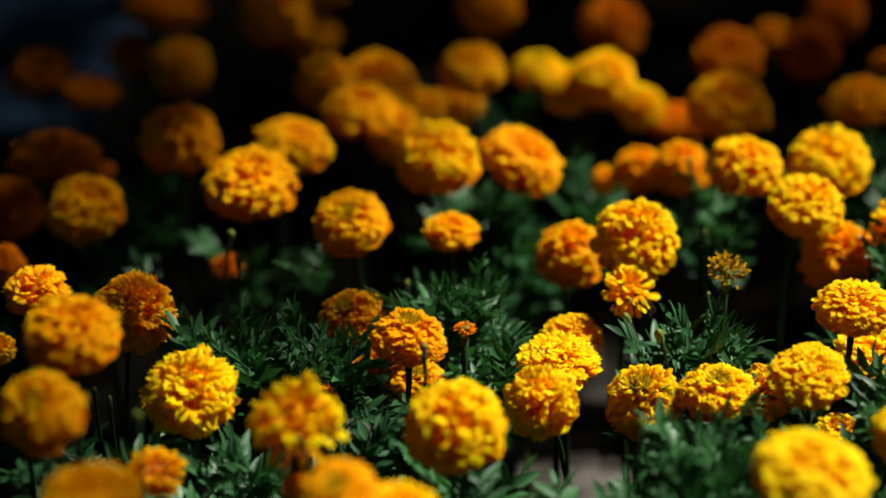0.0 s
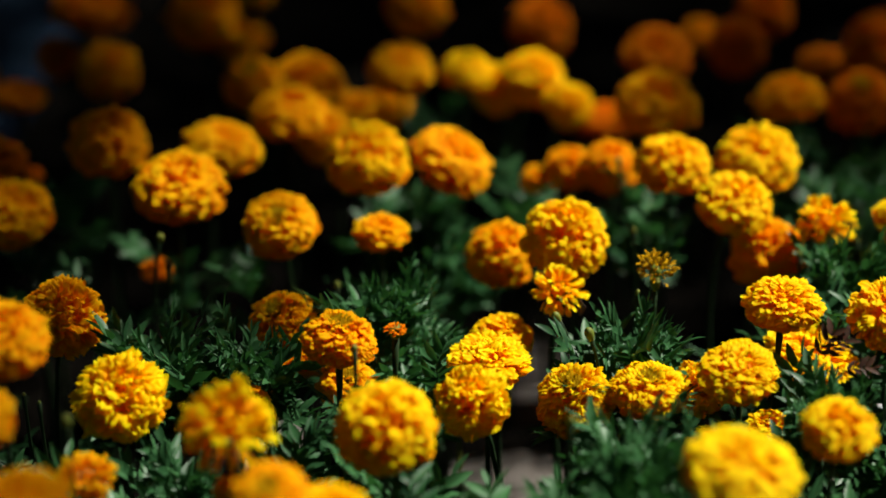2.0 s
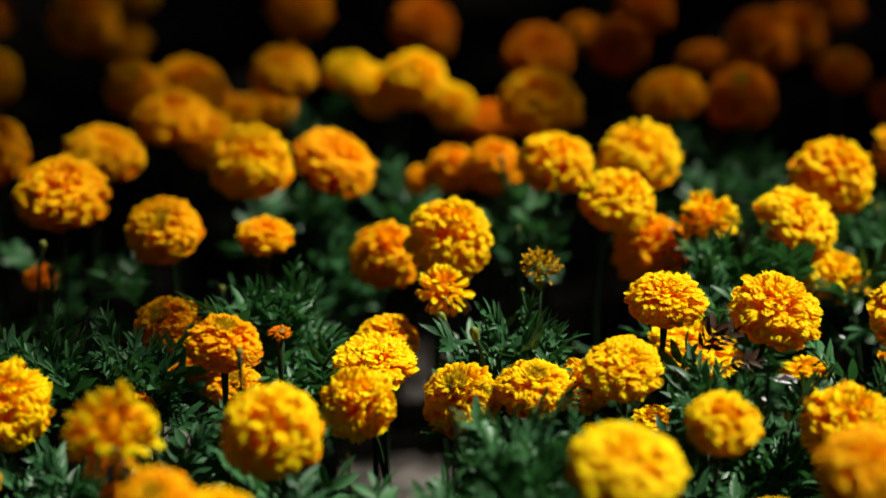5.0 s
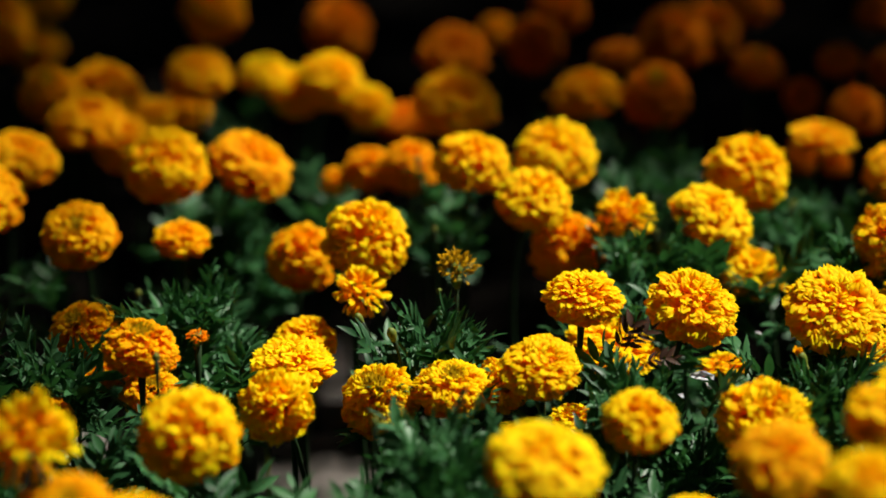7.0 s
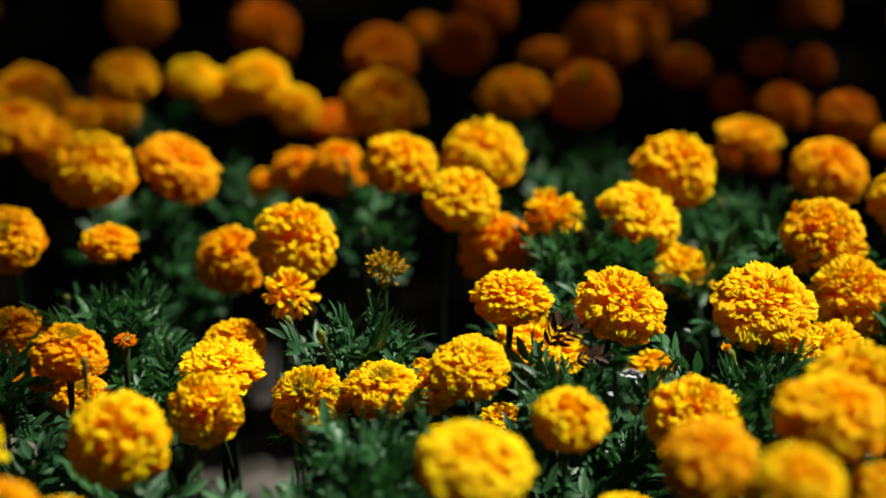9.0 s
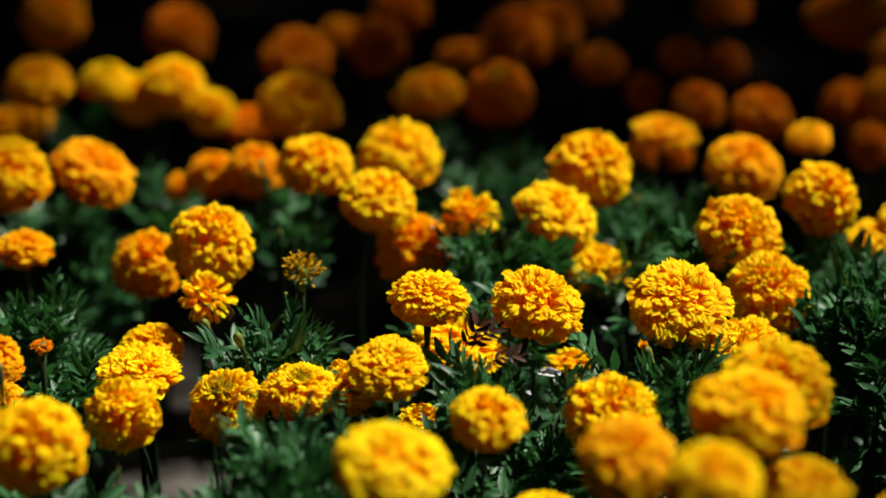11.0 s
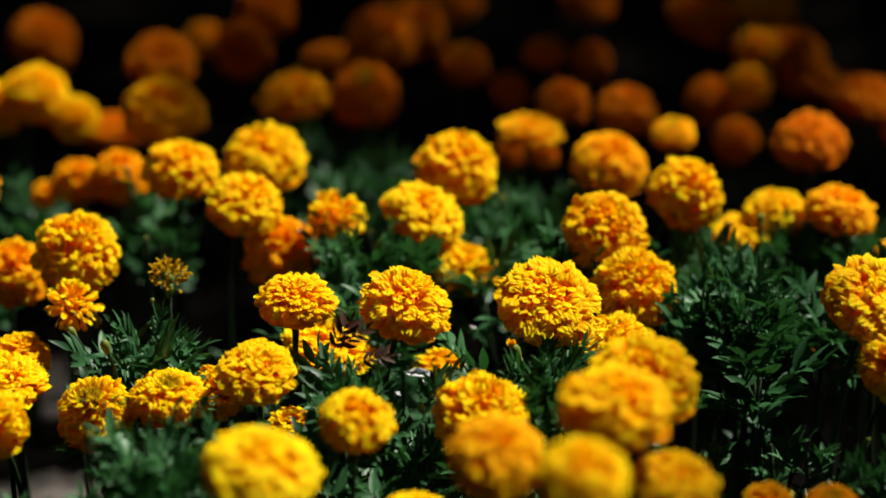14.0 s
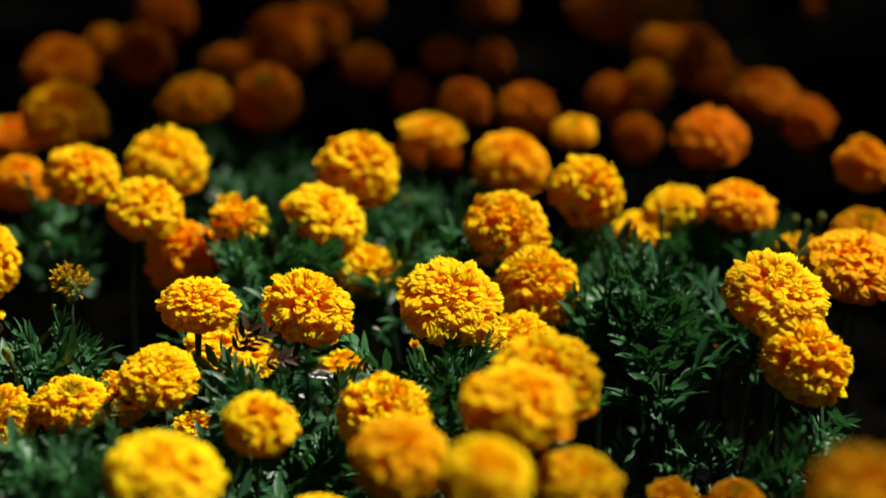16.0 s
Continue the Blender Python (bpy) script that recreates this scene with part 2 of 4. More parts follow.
def joined_bloom(kind, tone):
    forms = PETAL_FORMS[kind]
    vs, fs, uvs, count = [], [], [], 0
    for at, rot, s, place in petal_layout(kind):
        if kind == "eyed" and at.z > 0.18 and Vector(at).xy.length < 0.07:
            continue
        v, f, uv = pick(forms, place)
        vs.append((v * s) @ np.array(rot).T + np.array(at))
        fs.append(f + count)
        uvs.append(uv)
        count += len(v)
    return mesh_from(kind + "_petals", np.concatenate(vs), np.concatenate(fs), WITHERED if kind == "spent" else PETALS[tone], np.concatenate(uvs))


BLOOMS = {}
PETAL_MESHES, CORE_MESHES = {}, {}


def bloom_mesh(kind, tone):
    have = BLOOMS.setdefault((kind, tone), [])
    if len(have) < 4:
        have.append(joined_bloom(kind, tone))
        return have[-1]
    return have[rng.integers(len(have))]


EYES = []


def eye_mesh():
    """The tuft of narrow unopened florets in the middle of a bloom."""
    if not EYES:
        vs, fs, uvs, count = [], [], [], 0
        for i in range(80):
            r = 0.014 * i ** 0.5
            a = i * 2.4
            rot = np.array((Euler((0, 0, a)).to_matrix() @ Euler((0, r * 2.2, 0)).to_matrix() @ Euler((0, 0, a * 3)).to_matrix()))
            v, f, uv = EYE_FORMS[i % 6]
            vs.append(v @ rot.T + np.array([r * math.cos(a), r * math.sin(a), 0.31 - 0.5 * r]))
            fs.append(f + count)
            uvs.append(uv)
            count += len(v)
        EYES.append(mesh_from("flower_eye", np.concatenate(vs), np.concatenate(fs), EYE_PETAL, np.concatenate(uvs)))
    return EYES[0]


def petal_mesh(kind, tone, place):
    key = (kind, tone)
    if key not in PETAL_MESHES:
        PETAL_MESHES[key] = [mesh_from("petal", v, f, PETALS[tone], uv) for v, f, uv in FINE_FORMS[kind]]
    return pick(PETAL_MESHES[key], place)


def core_mesh(kind, tone):
    key = (kind, tone)
    if key not in CORE_MESHES:
        v, f = core_shape({"full": 0.27, "eyed": 0.27, "loose": 0.24, "ragged": 0.16, "spent": 0.17}[kind])
        CORE_MESHES[key] = mesh_from("bloom_heart", v, f, CALYX if kind == "spent" else PETALS[tone], np.full((len(v), 2), 0.05))
    return CORE_MESHES[key]


# ---- marigold leaves ----
def leaflet(length, width, droop):
    """A lance-shaped leaflet along x, folded a little on its midrib, with a toothed edge."""
    u = np.array([0, 0.2, 0.45, 0.74, 1.0])
    half = width * np.array([0.14, 0.78, 1.0, 0.66, 0.02])
    rows = []
    for uu, h in zip(u, half):
        z = -droop * length * uu * uu
        rows += [(length * uu, -h, z + 0.35 * h), (length * uu, 0, z), (length * uu, h, z + 0.35 * h)]
    return np.array(rows), grid_faces(5, 3)


def leaf_mesh(pairs, arch, mat=LEAF):
    """A feathered leaf one unit long: a midrib with pairs of leaflets and one at the tip."""
    vs, fs, count = [], [], 0
    t = np.linspace(0, 1, 7)
    spine = np.stack([0.86 * t, 0.03 * np.sin(3 * t + arch), 0.22 * t - arch * t * t], 1)
    v, f = tube(spine, np.linspace(0.016, 0.006, 7), 4)
    vs.append(v)
    fs += [tuple(q) for q in f]
    count = len(v)
    places = [(0.22 + 0.7 * i / pairs, s) for i in range(pairs) for s in (-1, 1)] + [(0.98, 0)]
    for p, s in places:
        ln = (0.33 + 0.10 * math.sin(p * math.pi)) * rng.uniform(0.85, 1.15) * (1 if s else 0.9)
        v, f = leaflet(ln, ln * rng.uniform(0.13, 0.19), rng.uniform(0.0, 0.4))
        yaw = s * radians(rng.uniform(42, 60) * (1 - 0.25 * p)) if s else rng.normal(0, 0.1)
        m = Matrix.Rotation(yaw, 3, "Z") @ Matrix.Rotation(rng.normal(-0.12, 0.22), 3, "Y") @ Matrix.Rotation(rng.normal(0, 0.35), 3, "X")
        at = np.array([np.interp(p, t, spine[:, k]) for k in range(3)])
        vs.append(v @ np.array(m).T + at)
        fs += [tuple(i + count for i in q) for q in f]
        count += len(v)
    return mesh_from("marigold_leaf", np.concatenate(vs), fs, mat)


LEAVES = [leaf_mesh(int(rng.integers(4, 7)), rng.uniform(0.05, 0.5)) for _ in range(10)]


DARK_LEAVES = [leaf_mesh(4, 0.3, DARK_BROWN) for _ in range(2)]


def leafage_mesh(count, height, spread):
    """The smaller leaves of a plant, too many to tell apart."""
    vs, fs, total = [], [], 0
    for i in range(count):
        src = LEAVES[rng.integers(len(LEAVES))]
        co = np.empty(len(src.vertices) * 3)
        src.vertices.foreach_get("co", co)
        k = rng.random() ** 0.7
        a = i * 2.4 + rng.normal(0, 0.4)
        r = spread * rng.random() ** 0.5 * (1.1 - 0.6 * k)
        rot = Euler((rng.normal(0, 0.35), -(rng.uniform(-0.1, 0.5) + 0.3 * k ** 3), a)).to_matrix()
        co = (co.reshape(-1, 3) * rng.uniform(0.038, 0.053)) @ np.array(rot).T + np.array([r * math.cos(a), r * math.sin(a), height * k])
        vs.append(co)
        fs += [tuple(j + total for j in p.vertices) for p in src.polygons]
        total += len(co)
    return mesh_from("leafage", np.concatenate(vs), fs, LEAF)


LEAFAGE = [leafage_mesh(30, 0.050, 0.055) for _ in range(5)]
LOW_LEAFAGE = [leafage_mesh(7, 0.07, 0.03) for _ in range(4)]


def add_leaf(parent, at, azimuth, rise, size):
    m = Matrix.Translation(at) @ Euler((rng.normal(0, 0.25), -rise, azimuth)).to_matrix().to_4x4() @ Matrix.Scale(size, 4)
    return part("leaf", LEAVES[rng.integers(len(LEAVES))], parent, m)


# ---- marigolds ----
CUP = mesh_from("calyx", *turned([(0.055, -0.20), (0.10, -0.14), (0.145, -0.02), (0.175, 0.10), (0.165, 0.16)], 10), CALYX)
TONE_WORD = ["golden yellow-orange", "warm orange", "deep and shade-dimmed orange"]
LOOK = {
    "eyed": "{} double marigold bloom with a dark olive centre",
    "full": "{} double marigold bloom, densely ruffled, on a green stem",
    "loose": "{} marigold with loose frilled petals on a green stem",
    "ragged": "{} fading marigold with ragged drooping petals on a stem",
    "spent": "small withered brownish-yellow marigold on a thin stem",
}


def bare(x, y):
    """The strips of the bed where stones lie and nothing leafy grows."""
    return (-0.20 < x < -0.05 and 1.55 < y < 2.3) or (-0.36 < x < -0.28 and 1.75 < y < 2.15) or (0.38 < x < 0.50 and 1.50 < y < 1.75)


def marigold(kind, x, y, z, wide, flat, lean, tone, nods=None):
    """A flower with its stem and leaves; x, y, z is the middle of its bloom."""
    global rng
    rng = np.random.default_rng(int(abs(x) * 9100 + y * 53000))
    bend = Vector((rng.normal(0, 0.012), rng.normal(0.02, 0.012)))
    foot = Vector((x + bend.x, y + bend.y, 0))
    thing = new("marigold")
    thing.location = foot
    tagged(thing, LOOK[kind].format(TONE_WORD[tone]), "flower", "marigolds in the flower bed")
    tip = Vector((x, y, z)) - foot
    nod = Euler((0, radians(lean + rng.normal(0, 4)), 0)).to_matrix() @ Euler((radians(nods if nods is not None else rng.normal(12, 6)), 0, 0)).to_matrix()
    turn = (nod @ Euler((0, 0, rng.uniform(0, 6.28))).to_matrix()).to_4x4()
    m = Matrix.Translation(tip) @ turn @ Matrix.Diagonal((wide, wide, wide * flat, 1))
    near = abs(Vector((x, y - AHEAD, EYE - z)).length - 1.69) < 0.105 and wide > 0.043
    if near and kind in ("full", "loose", "eyed"):
        bloom = part("bloom", core_mesh(kind, tone), thing, m)
        for at, rot, s, place in petal_layout(kind):
            if kind == "eyed" and at.z > 0.18 and Vector(at).xy.length < 0.07:
                continue
            part("petal", petal_mesh(kind, tone, place), bloom, Matrix.Translation(at) @ rot.to_4x4() @ Matrix.Scale(s, 4))
    else:
        bloom = part("bloom", core_mesh(kind, tone), thing, m)
        tagged(part("petals", bloom_mesh(kind, tone), bloom), kind="stuff")
    if kind == "eyed":
        part("flower_eye", eye_mesh(), bloom, None, "dark olive tuft of unopened florets")
    under = tip + nod @ Vector((0, 0, -0.34 * wide * flat))
    c = max(0.026, wide * 0.6) if kind != "spent" else wide * 0.85
    part("calyx", CUP, thing, Matrix.Translation(under) @ nod.to_4x4() @ Matrix.Scale(c, 4), "green ribbed calyx cup")
    top = under + nod @ Vector((0, 0, -0.10 * c))
    t = np.linspace(0, 1, 8)[:, None]
    way = np.array(nod @ Vector((0, 0, -1)))
    base, end = np.zeros(3), np.array(top)
    pull = end + way * 0.10
    line = (1 - t) ** 2 * base + 2 * t * (1 - t) * pull + t * t * end
    v, f = tube(line, np.concatenate([np.linspace(0.0024, 0.0016, 7), [0.0027]]) * (0.55 if kind == "spent" else 1.0), 7)
    part("stem", mesh_from("stem", v, f, STEM), thing)
    az = rng.uniform(0, 6.28)
    if bare(x, y) or y > 1.85 or x > 0.30:
        return
    low = LOW_LEAFAGE[rng.integers(len(LOW_LEAFAGE))]
    tagged(part("leafage", low, thing, Matrix.Translation(line[2]) @ Matrix.Rotation(az, 4, "Z")), kind="stuff")
    for i in range(4):
        k = 0.12 + 0.25 * i / 3
        at = Vector((np.interp(k, t[:, 0], line[:, 0]), np.interp(k, t[:, 0], line[:, 1]), np.interp(k, t[:, 0], line[:, 2])))
        add_leaf(thing, at, az + i * 2.4, rng.uniform(0.1, 0.6), rng.uniform(0.028, 0.040))


def foliage(x, y, height, leaves=5, spread=0.04, dense=True, size=1.0):
    """A leafy marigold plant without an open bloom."""
    global rng
    rng = np.random.default_rng(int(abs(x) * 9100 + y * 53000))
    thing = new("marigold_plant")
    thing.location = (x, y, 0)
    tagged(thing, "dark green feathery marigold foliage growing from the bed", "plant", "leafy marigold plants in the bed")
    t = np.linspace(0, 1, 6)[:, None]
    end = np.array([rng.normal(0, 0.02), rng.normal(0, 0.02), height * 0.9])
    line = t * end + np.sin(t * 3) * np.array([rng.normal(0, 0.006), rng.normal(0, 0.006), 0])
    v, f = tube(line, np.linspace(0.0028, 0.0014, 6), 6)
    part("stem", mesh_from("stem", v, f, STEM), thing)
    az = rng.uniform(0, 6.28)
    m = Matrix.Translation((end[0] * 0.8, end[1] * 0.8, max(0.005, height - 0.060))) @ Matrix.Rotation(az, 4, "Z") @ Matrix.Diagonal((0.3 + spread / 0.06, 0.3 + spread / 0.06, 1, 1))
    if dense:
        tagged(part("leafage", LEAFAGE[rng.integers(len(LEAFAGE))], thing, m), kind="stuff")
    for i in range(leaves):
        k = max(0.2, 1 - 0.06 / height) + min(0.8, 0.06 / height) * (i + 0.5) / leaves
        a = az + i * 2.4 + rng.normal(0, 0.3)
        r = spread * rng.random() * (1.2 - 0.7 * k)
        at = Vector((end[0] * k + r * math.cos(a), end[1] * k + r * math.sin(a), height * 0.9 * k))
        add_leaf(thing, at, a, rng.uniform(0.1, 0.6) + 0.5 * k ** 3, rng.uniform(0.042, 0.060) * size)


# ---- the bed ----
n = 41
s = np.linspace(-1, 1, n)
s = np.sign(s) * np.abs(s) ** 4 * 60
gx, gy = np.meshgrid(s, s + 2.3)
gz = np.array([[0.012 * noise.noise(Vector((a * 5, b * 5, 0))) if abs(a) < 4 and abs(b - 2.3) < 4 else 0.0 for a, b in zip(ra, rb)] for ra, rb in zip(gx, gy)]) - 0.006
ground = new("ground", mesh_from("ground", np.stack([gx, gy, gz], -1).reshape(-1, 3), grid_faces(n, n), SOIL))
tagged(ground, "dark bare soil of the flower bed, shade in its colour", "ground", kind="structure")

marigold("full", -0.587, 2.147, 0.277, 0.0523, 0.76, 0, 2, 0)
marigold("full", -0.539, 2.131, 0.268, 0.0465, 0.56, 0, 2, 0)
marigold("full", -0.524, 1.948, 0.287, 0.0644, 0.55, 5, 2, 0)
marigold("full", -0.544, 1.895, 0.266, 0.0468, 1.05, 0, 2, 20)
marigold("full", -0.483, 1.874, 0.277, 0.0562, 0.76, 0, 1, 25)
marigold("loose", -0.495, 1.990, 0.259, 0.0137, 0.88, 0, 2, 12)
marigold("full", -0.425, 1.943, 0.306, 0.0575, 0.94, 0, 1, 15)
marigold("full", -0.468, 2.150, 0.286, 0.0506, 1.01, 5, 1, 28)
marigold("full", -0.542, 2.280, 0.248, 0.0357, 1.05, 0, 2, 52)
marigold("full", -0.507, 2.272, 0.296, 0.0703, 0.67, 0, 2, 0)
marigold("full", -0.413, 2.289, 0.286, 0.0595, 1.00, 0, 1, 40)
marigold("full", -0.385, 2.330, 0.247, 0.0463, 0.83, -20, 1, 0)
marigold("full", -0.400, 2.479, 0.238, 0.0413, 0.64, 0, 1, 0)
marigold("eyed", -0.345, 2.124, 0.286, 0.0466, 1.05, 0, 1, 20)
marigold("full", -0.304, 2.147, 0.276, 0.0619, 0.85, 10, 1, 12)
marigold("full", -0.305, 2.060, 0.286, 0.0621, 0.70, 0, 1, 0)
marigold("full", -0.279, 2.064, 0.268, 0.0446, 1.05, 0, 1, 52)
marigold("loose", -0.269, 2.174, 0.248, 0.0398, 0.67, 0, 1, 0)
marigold("full", -0.241, 2.187, 0.248, 0.0375, 1.01, 0, 1, 44)
marigold("full", -0.225, 2.137, 0.297, 0.0514, 0.79, 0, 1, 12)
marigold("full", -0.229, 1.924, 0.306, 0.0604, 0.81, 0, 0, 22)
marigold("full", -0.347, 1.985, 0.287, 0.0594, 0.69, 10, 1, 0)
marigold("full", -0.355, 1.852, 0.311, 0.0658, 0.68, 5, 1, 14)
marigold("eyed", -0.279, 1.823, 0.297, 0.0517, 0.67, 0, 1, 30)
marigold("loose", -0.208, 1.830, 0.288, 0.0360, 0.75, 0, 1, 0)
marigold("ragged", -0.378, 1.868, 0.238, 0.0211, 0.83, 0, 2, 0)
marigold("full", -0.530, 1.814, 0.258, 0.0296, 1.05, 0, 2, 52)
marigold("loose", -0.465, 1.669, 0.307, 0.0397, 0.74, -8, 1, 10)
marigold("loose", -0.394, 1.645, 0.306, 0.0497, 1.05, 12, 1, 25)
marigold("full", -0.385, 1.461, 0.382, 0.0544, 0.75, 0, 1, 14)
marigold("loose", -0.478, 1.620, 0.289, 0.0195, 1.05, 0, 0, 52)
marigold("eyed", -0.384, 1.385, 0.372, 0.0461, 0.94, 0, 1, 36)
marigold("loose", -0.339, 1.555, 0.297, 0.0537, 0.69, 0, 0, 36)
marigold("full", -0.337, 1.299, 0.367, 0.0544, 0.66, 0, 1, 0)
marigold("ragged", -0.334, 1.437, 0.308, 0.0297, 0.59, 0, 1, 20)
marigold("ragged", -0.253, 1.436, 0.345, 0.0459, 1.05, -6, 0, 25)
marigold("eyed", -0.268, 1.599, 0.268, 0.0318, 1.01, 12, 1, 20)
marigold("loose", -0.250, 1.425, 0.309, 0.0182, 1.05, 0, 0, 52)
marigold("eyed", -0.212, 1.335, 0.358, 0.0409, 0.68, 0, 1, 24)
marigold("full", -0.183, 1.339, 0.348, 0.0433, 0.61, 0, 0, 0)
marigold("full", -0.167, 1.476, 0.326, 0.0571, 0.90, 8, 0, 24)
marigold("eyed", -0.261, 1.705, 0.277, 0.0460, 0.90, -12, 1, 16)
marigold("eyed", -0.211, 1.613, 0.312, 0.0454, 0.81, 0, 1, 4)
marigold("full", -0.253, 1.723, 0.238, 0.0372, 0.54, 0, 1, -8)
marigold("eyed", -0.210, 1.654, 0.258, 0.0413, 0.70, 0, 1, 14)
marigold("ragged", -0.177, 1.628, 0.314, 0.0127, 0.51, 0, 2, 0)
marigold("full", -0.115, 1.713, 0.268, 0.0407, 0.69, 12, 0, 12)
marigold("loose", -0.119, 1.638, 0.288, 0.0489, 0.52, 0, 0, 6)
marigold("loose", -0.124, 1.574, 0.292, 0.0426, 1.05, -20, 0, 30)
marigold("eyed", -0.063, 1.621, 0.271, 0.0477, 1.05, -12, 0, 22)
marigold("eyed", -0.017, 1.616, 0.282, 0.0482, 0.65, 0, 0, 8)
marigold("loose", 0.014, 1.649, 0.267, 0.0345, 1.05, 10, 0, 20)
marigold("full", 0.038, 1.605, 0.303, 0.0483, 0.52, 0, 0, 20)
marigold("full", 0.035, 1.401, 0.347, 0.0620, 0.57, 8, 0, 12)
marigold("loose", 0.059, 1.620, 0.258, 0.0290, 0.59, 0, 0, 0)
marigold("full", 0.092, 1.489, 0.327, 0.0434, 0.78, 0, 0, 12)
marigold("full", 0.066, 1.664, 0.322, 0.0490, 0.67, 8, 0, 2)
marigold("loose", 0.086, 1.700, 0.267, 0.0556, 0.60, 12, 0, 6)
marigold("full", 0.135, 1.659, 0.317, 0.0562, 0.77, 16, 0, 12)
marigold("full", 0.226, 1.654, 0.317, 0.0648, 0.55, 4, 0, 26)
marigold("loose", 0.270, 1.659, 0.283, 0.0433, 0.60, -10, 0, 16)
marigold("full", 0.229, 1.405, 0.371, 0.0615, 0.68, 0, 0, 6)
marigold("full", 0.259, 1.483, 0.347, 0.0629, 0.70, 14, 0, 12)
marigold("loose", 0.170, 1.545, 0.297, 0.0519, 0.76, 0, 0, 30)
marigold("full", 0.161, 1.382, 0.358, 0.0508, 0.60, -8, 1, 32)
marigold("full", 0.196, 1.308, 0.382, 0.0482, 0.89, 10, 0, 16)
marigold("full", 0.260, 1.384, 0.333, 0.0469, 0.61, 8, 0, 14)
marigold("loose", 0.326, 1.446, 0.283, 0.0272, 0.67, 0, 1, 0)
marigold("eyed", 0.362, 1.436, 0.283, 0.0323, 0.60, 0, 1, 10)
marigold("full", 0.372, 1.224, 0.407, 0.0571, 0.65, -5, 1, 12)
marigold("full", 0.426, 1.600, 0.332, 0.0648, 0.57, 6, 0, 26)
marigold("loose", 0.437, 1.565, 0.301, 0.0537, 0.86, 14, 0, 26)
marigold("full", 0.506, 1.700, 0.302, 0.0648, 0.55, 6, 1, 16)
marigold("eyed", 0.550, 1.817, 0.273, 0.0465, 0.56, 0, 1, 8)
marigold("loose", 0.504, 1.829, 0.259, 0.0286, 0.56, 0, 0, -4)
marigold("loose", 0.573, 1.904, 0.287, 0.0396, 0.99, 0, 1, 32)
marigold("full", 0.463, 1.840, 0.287, 0.0513, 0.71, 8, 1, 0)
marigold("full", 0.422, 1.866, 0.277, 0.0439, 0.77, 0, 0, 12)
marigold("loose", 0.402, 1.862, 0.263, 0.0485, 0.52, 0, 0, -2)
marigold("full", 0.350, 1.840, 0.306, 0.0522, 1.05, 28, 0, 16)
marigold("full", 0.313, 1.948, 0.286, 0.0551, 0.89, 5, 1, 12)
marigold("eyed", 0.371, 2.001, 0.288, 0.0338, 0.70, 0, 1, 8)
marigold("loose", 0.263, 2.017, 0.288, 0.0457, 0.52, 10, 1, 0)
marigold("loose", 0.257, 2.072, 0.248, 0.0290, 0.78, 0, 2, 12)
marigold("loose", 0.280, 2.063, 0.249, 0.0206, 1.05, 0, 2, 52)
marigold("full", 0.194, 1.904, 0.306, 0.0589, 0.99, 25, 0, 8)
marigold("full", 0.163, 1.836, 0.302, 0.0585, 0.65, 20, 0, 6)
marigold("loose", 0.190, 1.815, 0.267, 0.0424, 0.82, 10, 0, 10)
marigold("full", 0.282, 1.772, 0.312, 0.0558, 0.84, 4, 0, 34)
marigold("full", 0.296, 1.731, 0.286, 0.0562, 0.93, 0, 0, 34)
marigold("ragged", 0.161, 1.703, 0.253, 0.0294, 0.54, -8, 0, -8)
marigold("ragged", 0.418, 1.744, 0.229, 0.0127, 0.95, -20, 2, 20)
marigold("loose", 0.121, 1.450, 0.288, 0.0345, 0.50, 0, 0, -8)
marigold("full", -0.077, 1.791, 0.306, 0.0570, 0.97, 6, 0, 24)
marigold("full", -0.125, 1.839, 0.271, 0.0480, 1.05, 8, 1, 20)
marigold("ragged", -0.079, 1.728, 0.297, 0.0319, 0.92, 0, 0, 20)
marigold("spent", -0.015, 1.716, 0.319, 0.0269, 1.05, 0, 1, 0)
marigold("full", -0.005, 1.915, 0.311, 0.0545, 0.82, 8, 0, 6)
marigold("full", 0.057, 1.954, 0.301, 0.0593, 0.81, 0, 0, 14)
marigold("full", 0.039, 1.857, 0.307, 0.0523, 0.76, 8, 0, 20)
marigold("full", 0.063, 1.850, 0.271, 0.0513, 1.05, 0, 1, 20)
marigold("ragged", 0.102, 1.843, 0.301, 0.0358, 0.96, 0, 0, 10)
marigold("full", -0.052, 1.992, 0.276, 0.0424, 1.05, 0, 1, 14)
marigold("full", -0.084, 2.009, 0.267, 0.0361, 1.05, 0, 1, 14)
marigold("full", -0.110, 2.006, 0.259, 0.0215, 1.05, 10, 1, 52)
marigold("full", -0.168, 1.946, 0.297, 0.0608, 0.71, 28, 1, 8)
marigold("eyed", -0.174, 2.161, 0.287, 0.0420, 0.83, 0, 0, 6)
marigold("full", -0.119, 2.148, 0.286, 0.0497, 1.01, 10, 0, 24)
marigold("full", -0.149, 2.161, 0.273, 0.0409, 1.05, -10, 0, 52)
marigold("full", -0.088, 2.126, 0.273, 0.0368, 1.05, 28, 0, 52)
marigold("full", -0.227, 2.298, 0.297, 0.0546, 0.97, 0, 1, 44)
marigold("full", -0.122, 2.326, 0.266, 0.0565, 1.01, 28, 2, 20)
marigold("full", -0.020, 2.240, 0.277, 0.0573, 0.73, 0, 2, 12)
marigold("full", 0.017, 2.370, 0.248, 0.0323, 1.05, 0, 1, 52)
marigold("full", -0.018, 2.099, 0.286, 0.0639, 0.81, 5, 1, 14)
marigold("full", -0.061, 2.161, 0.247, 0.0450, 0.70, 0, 2, 0)
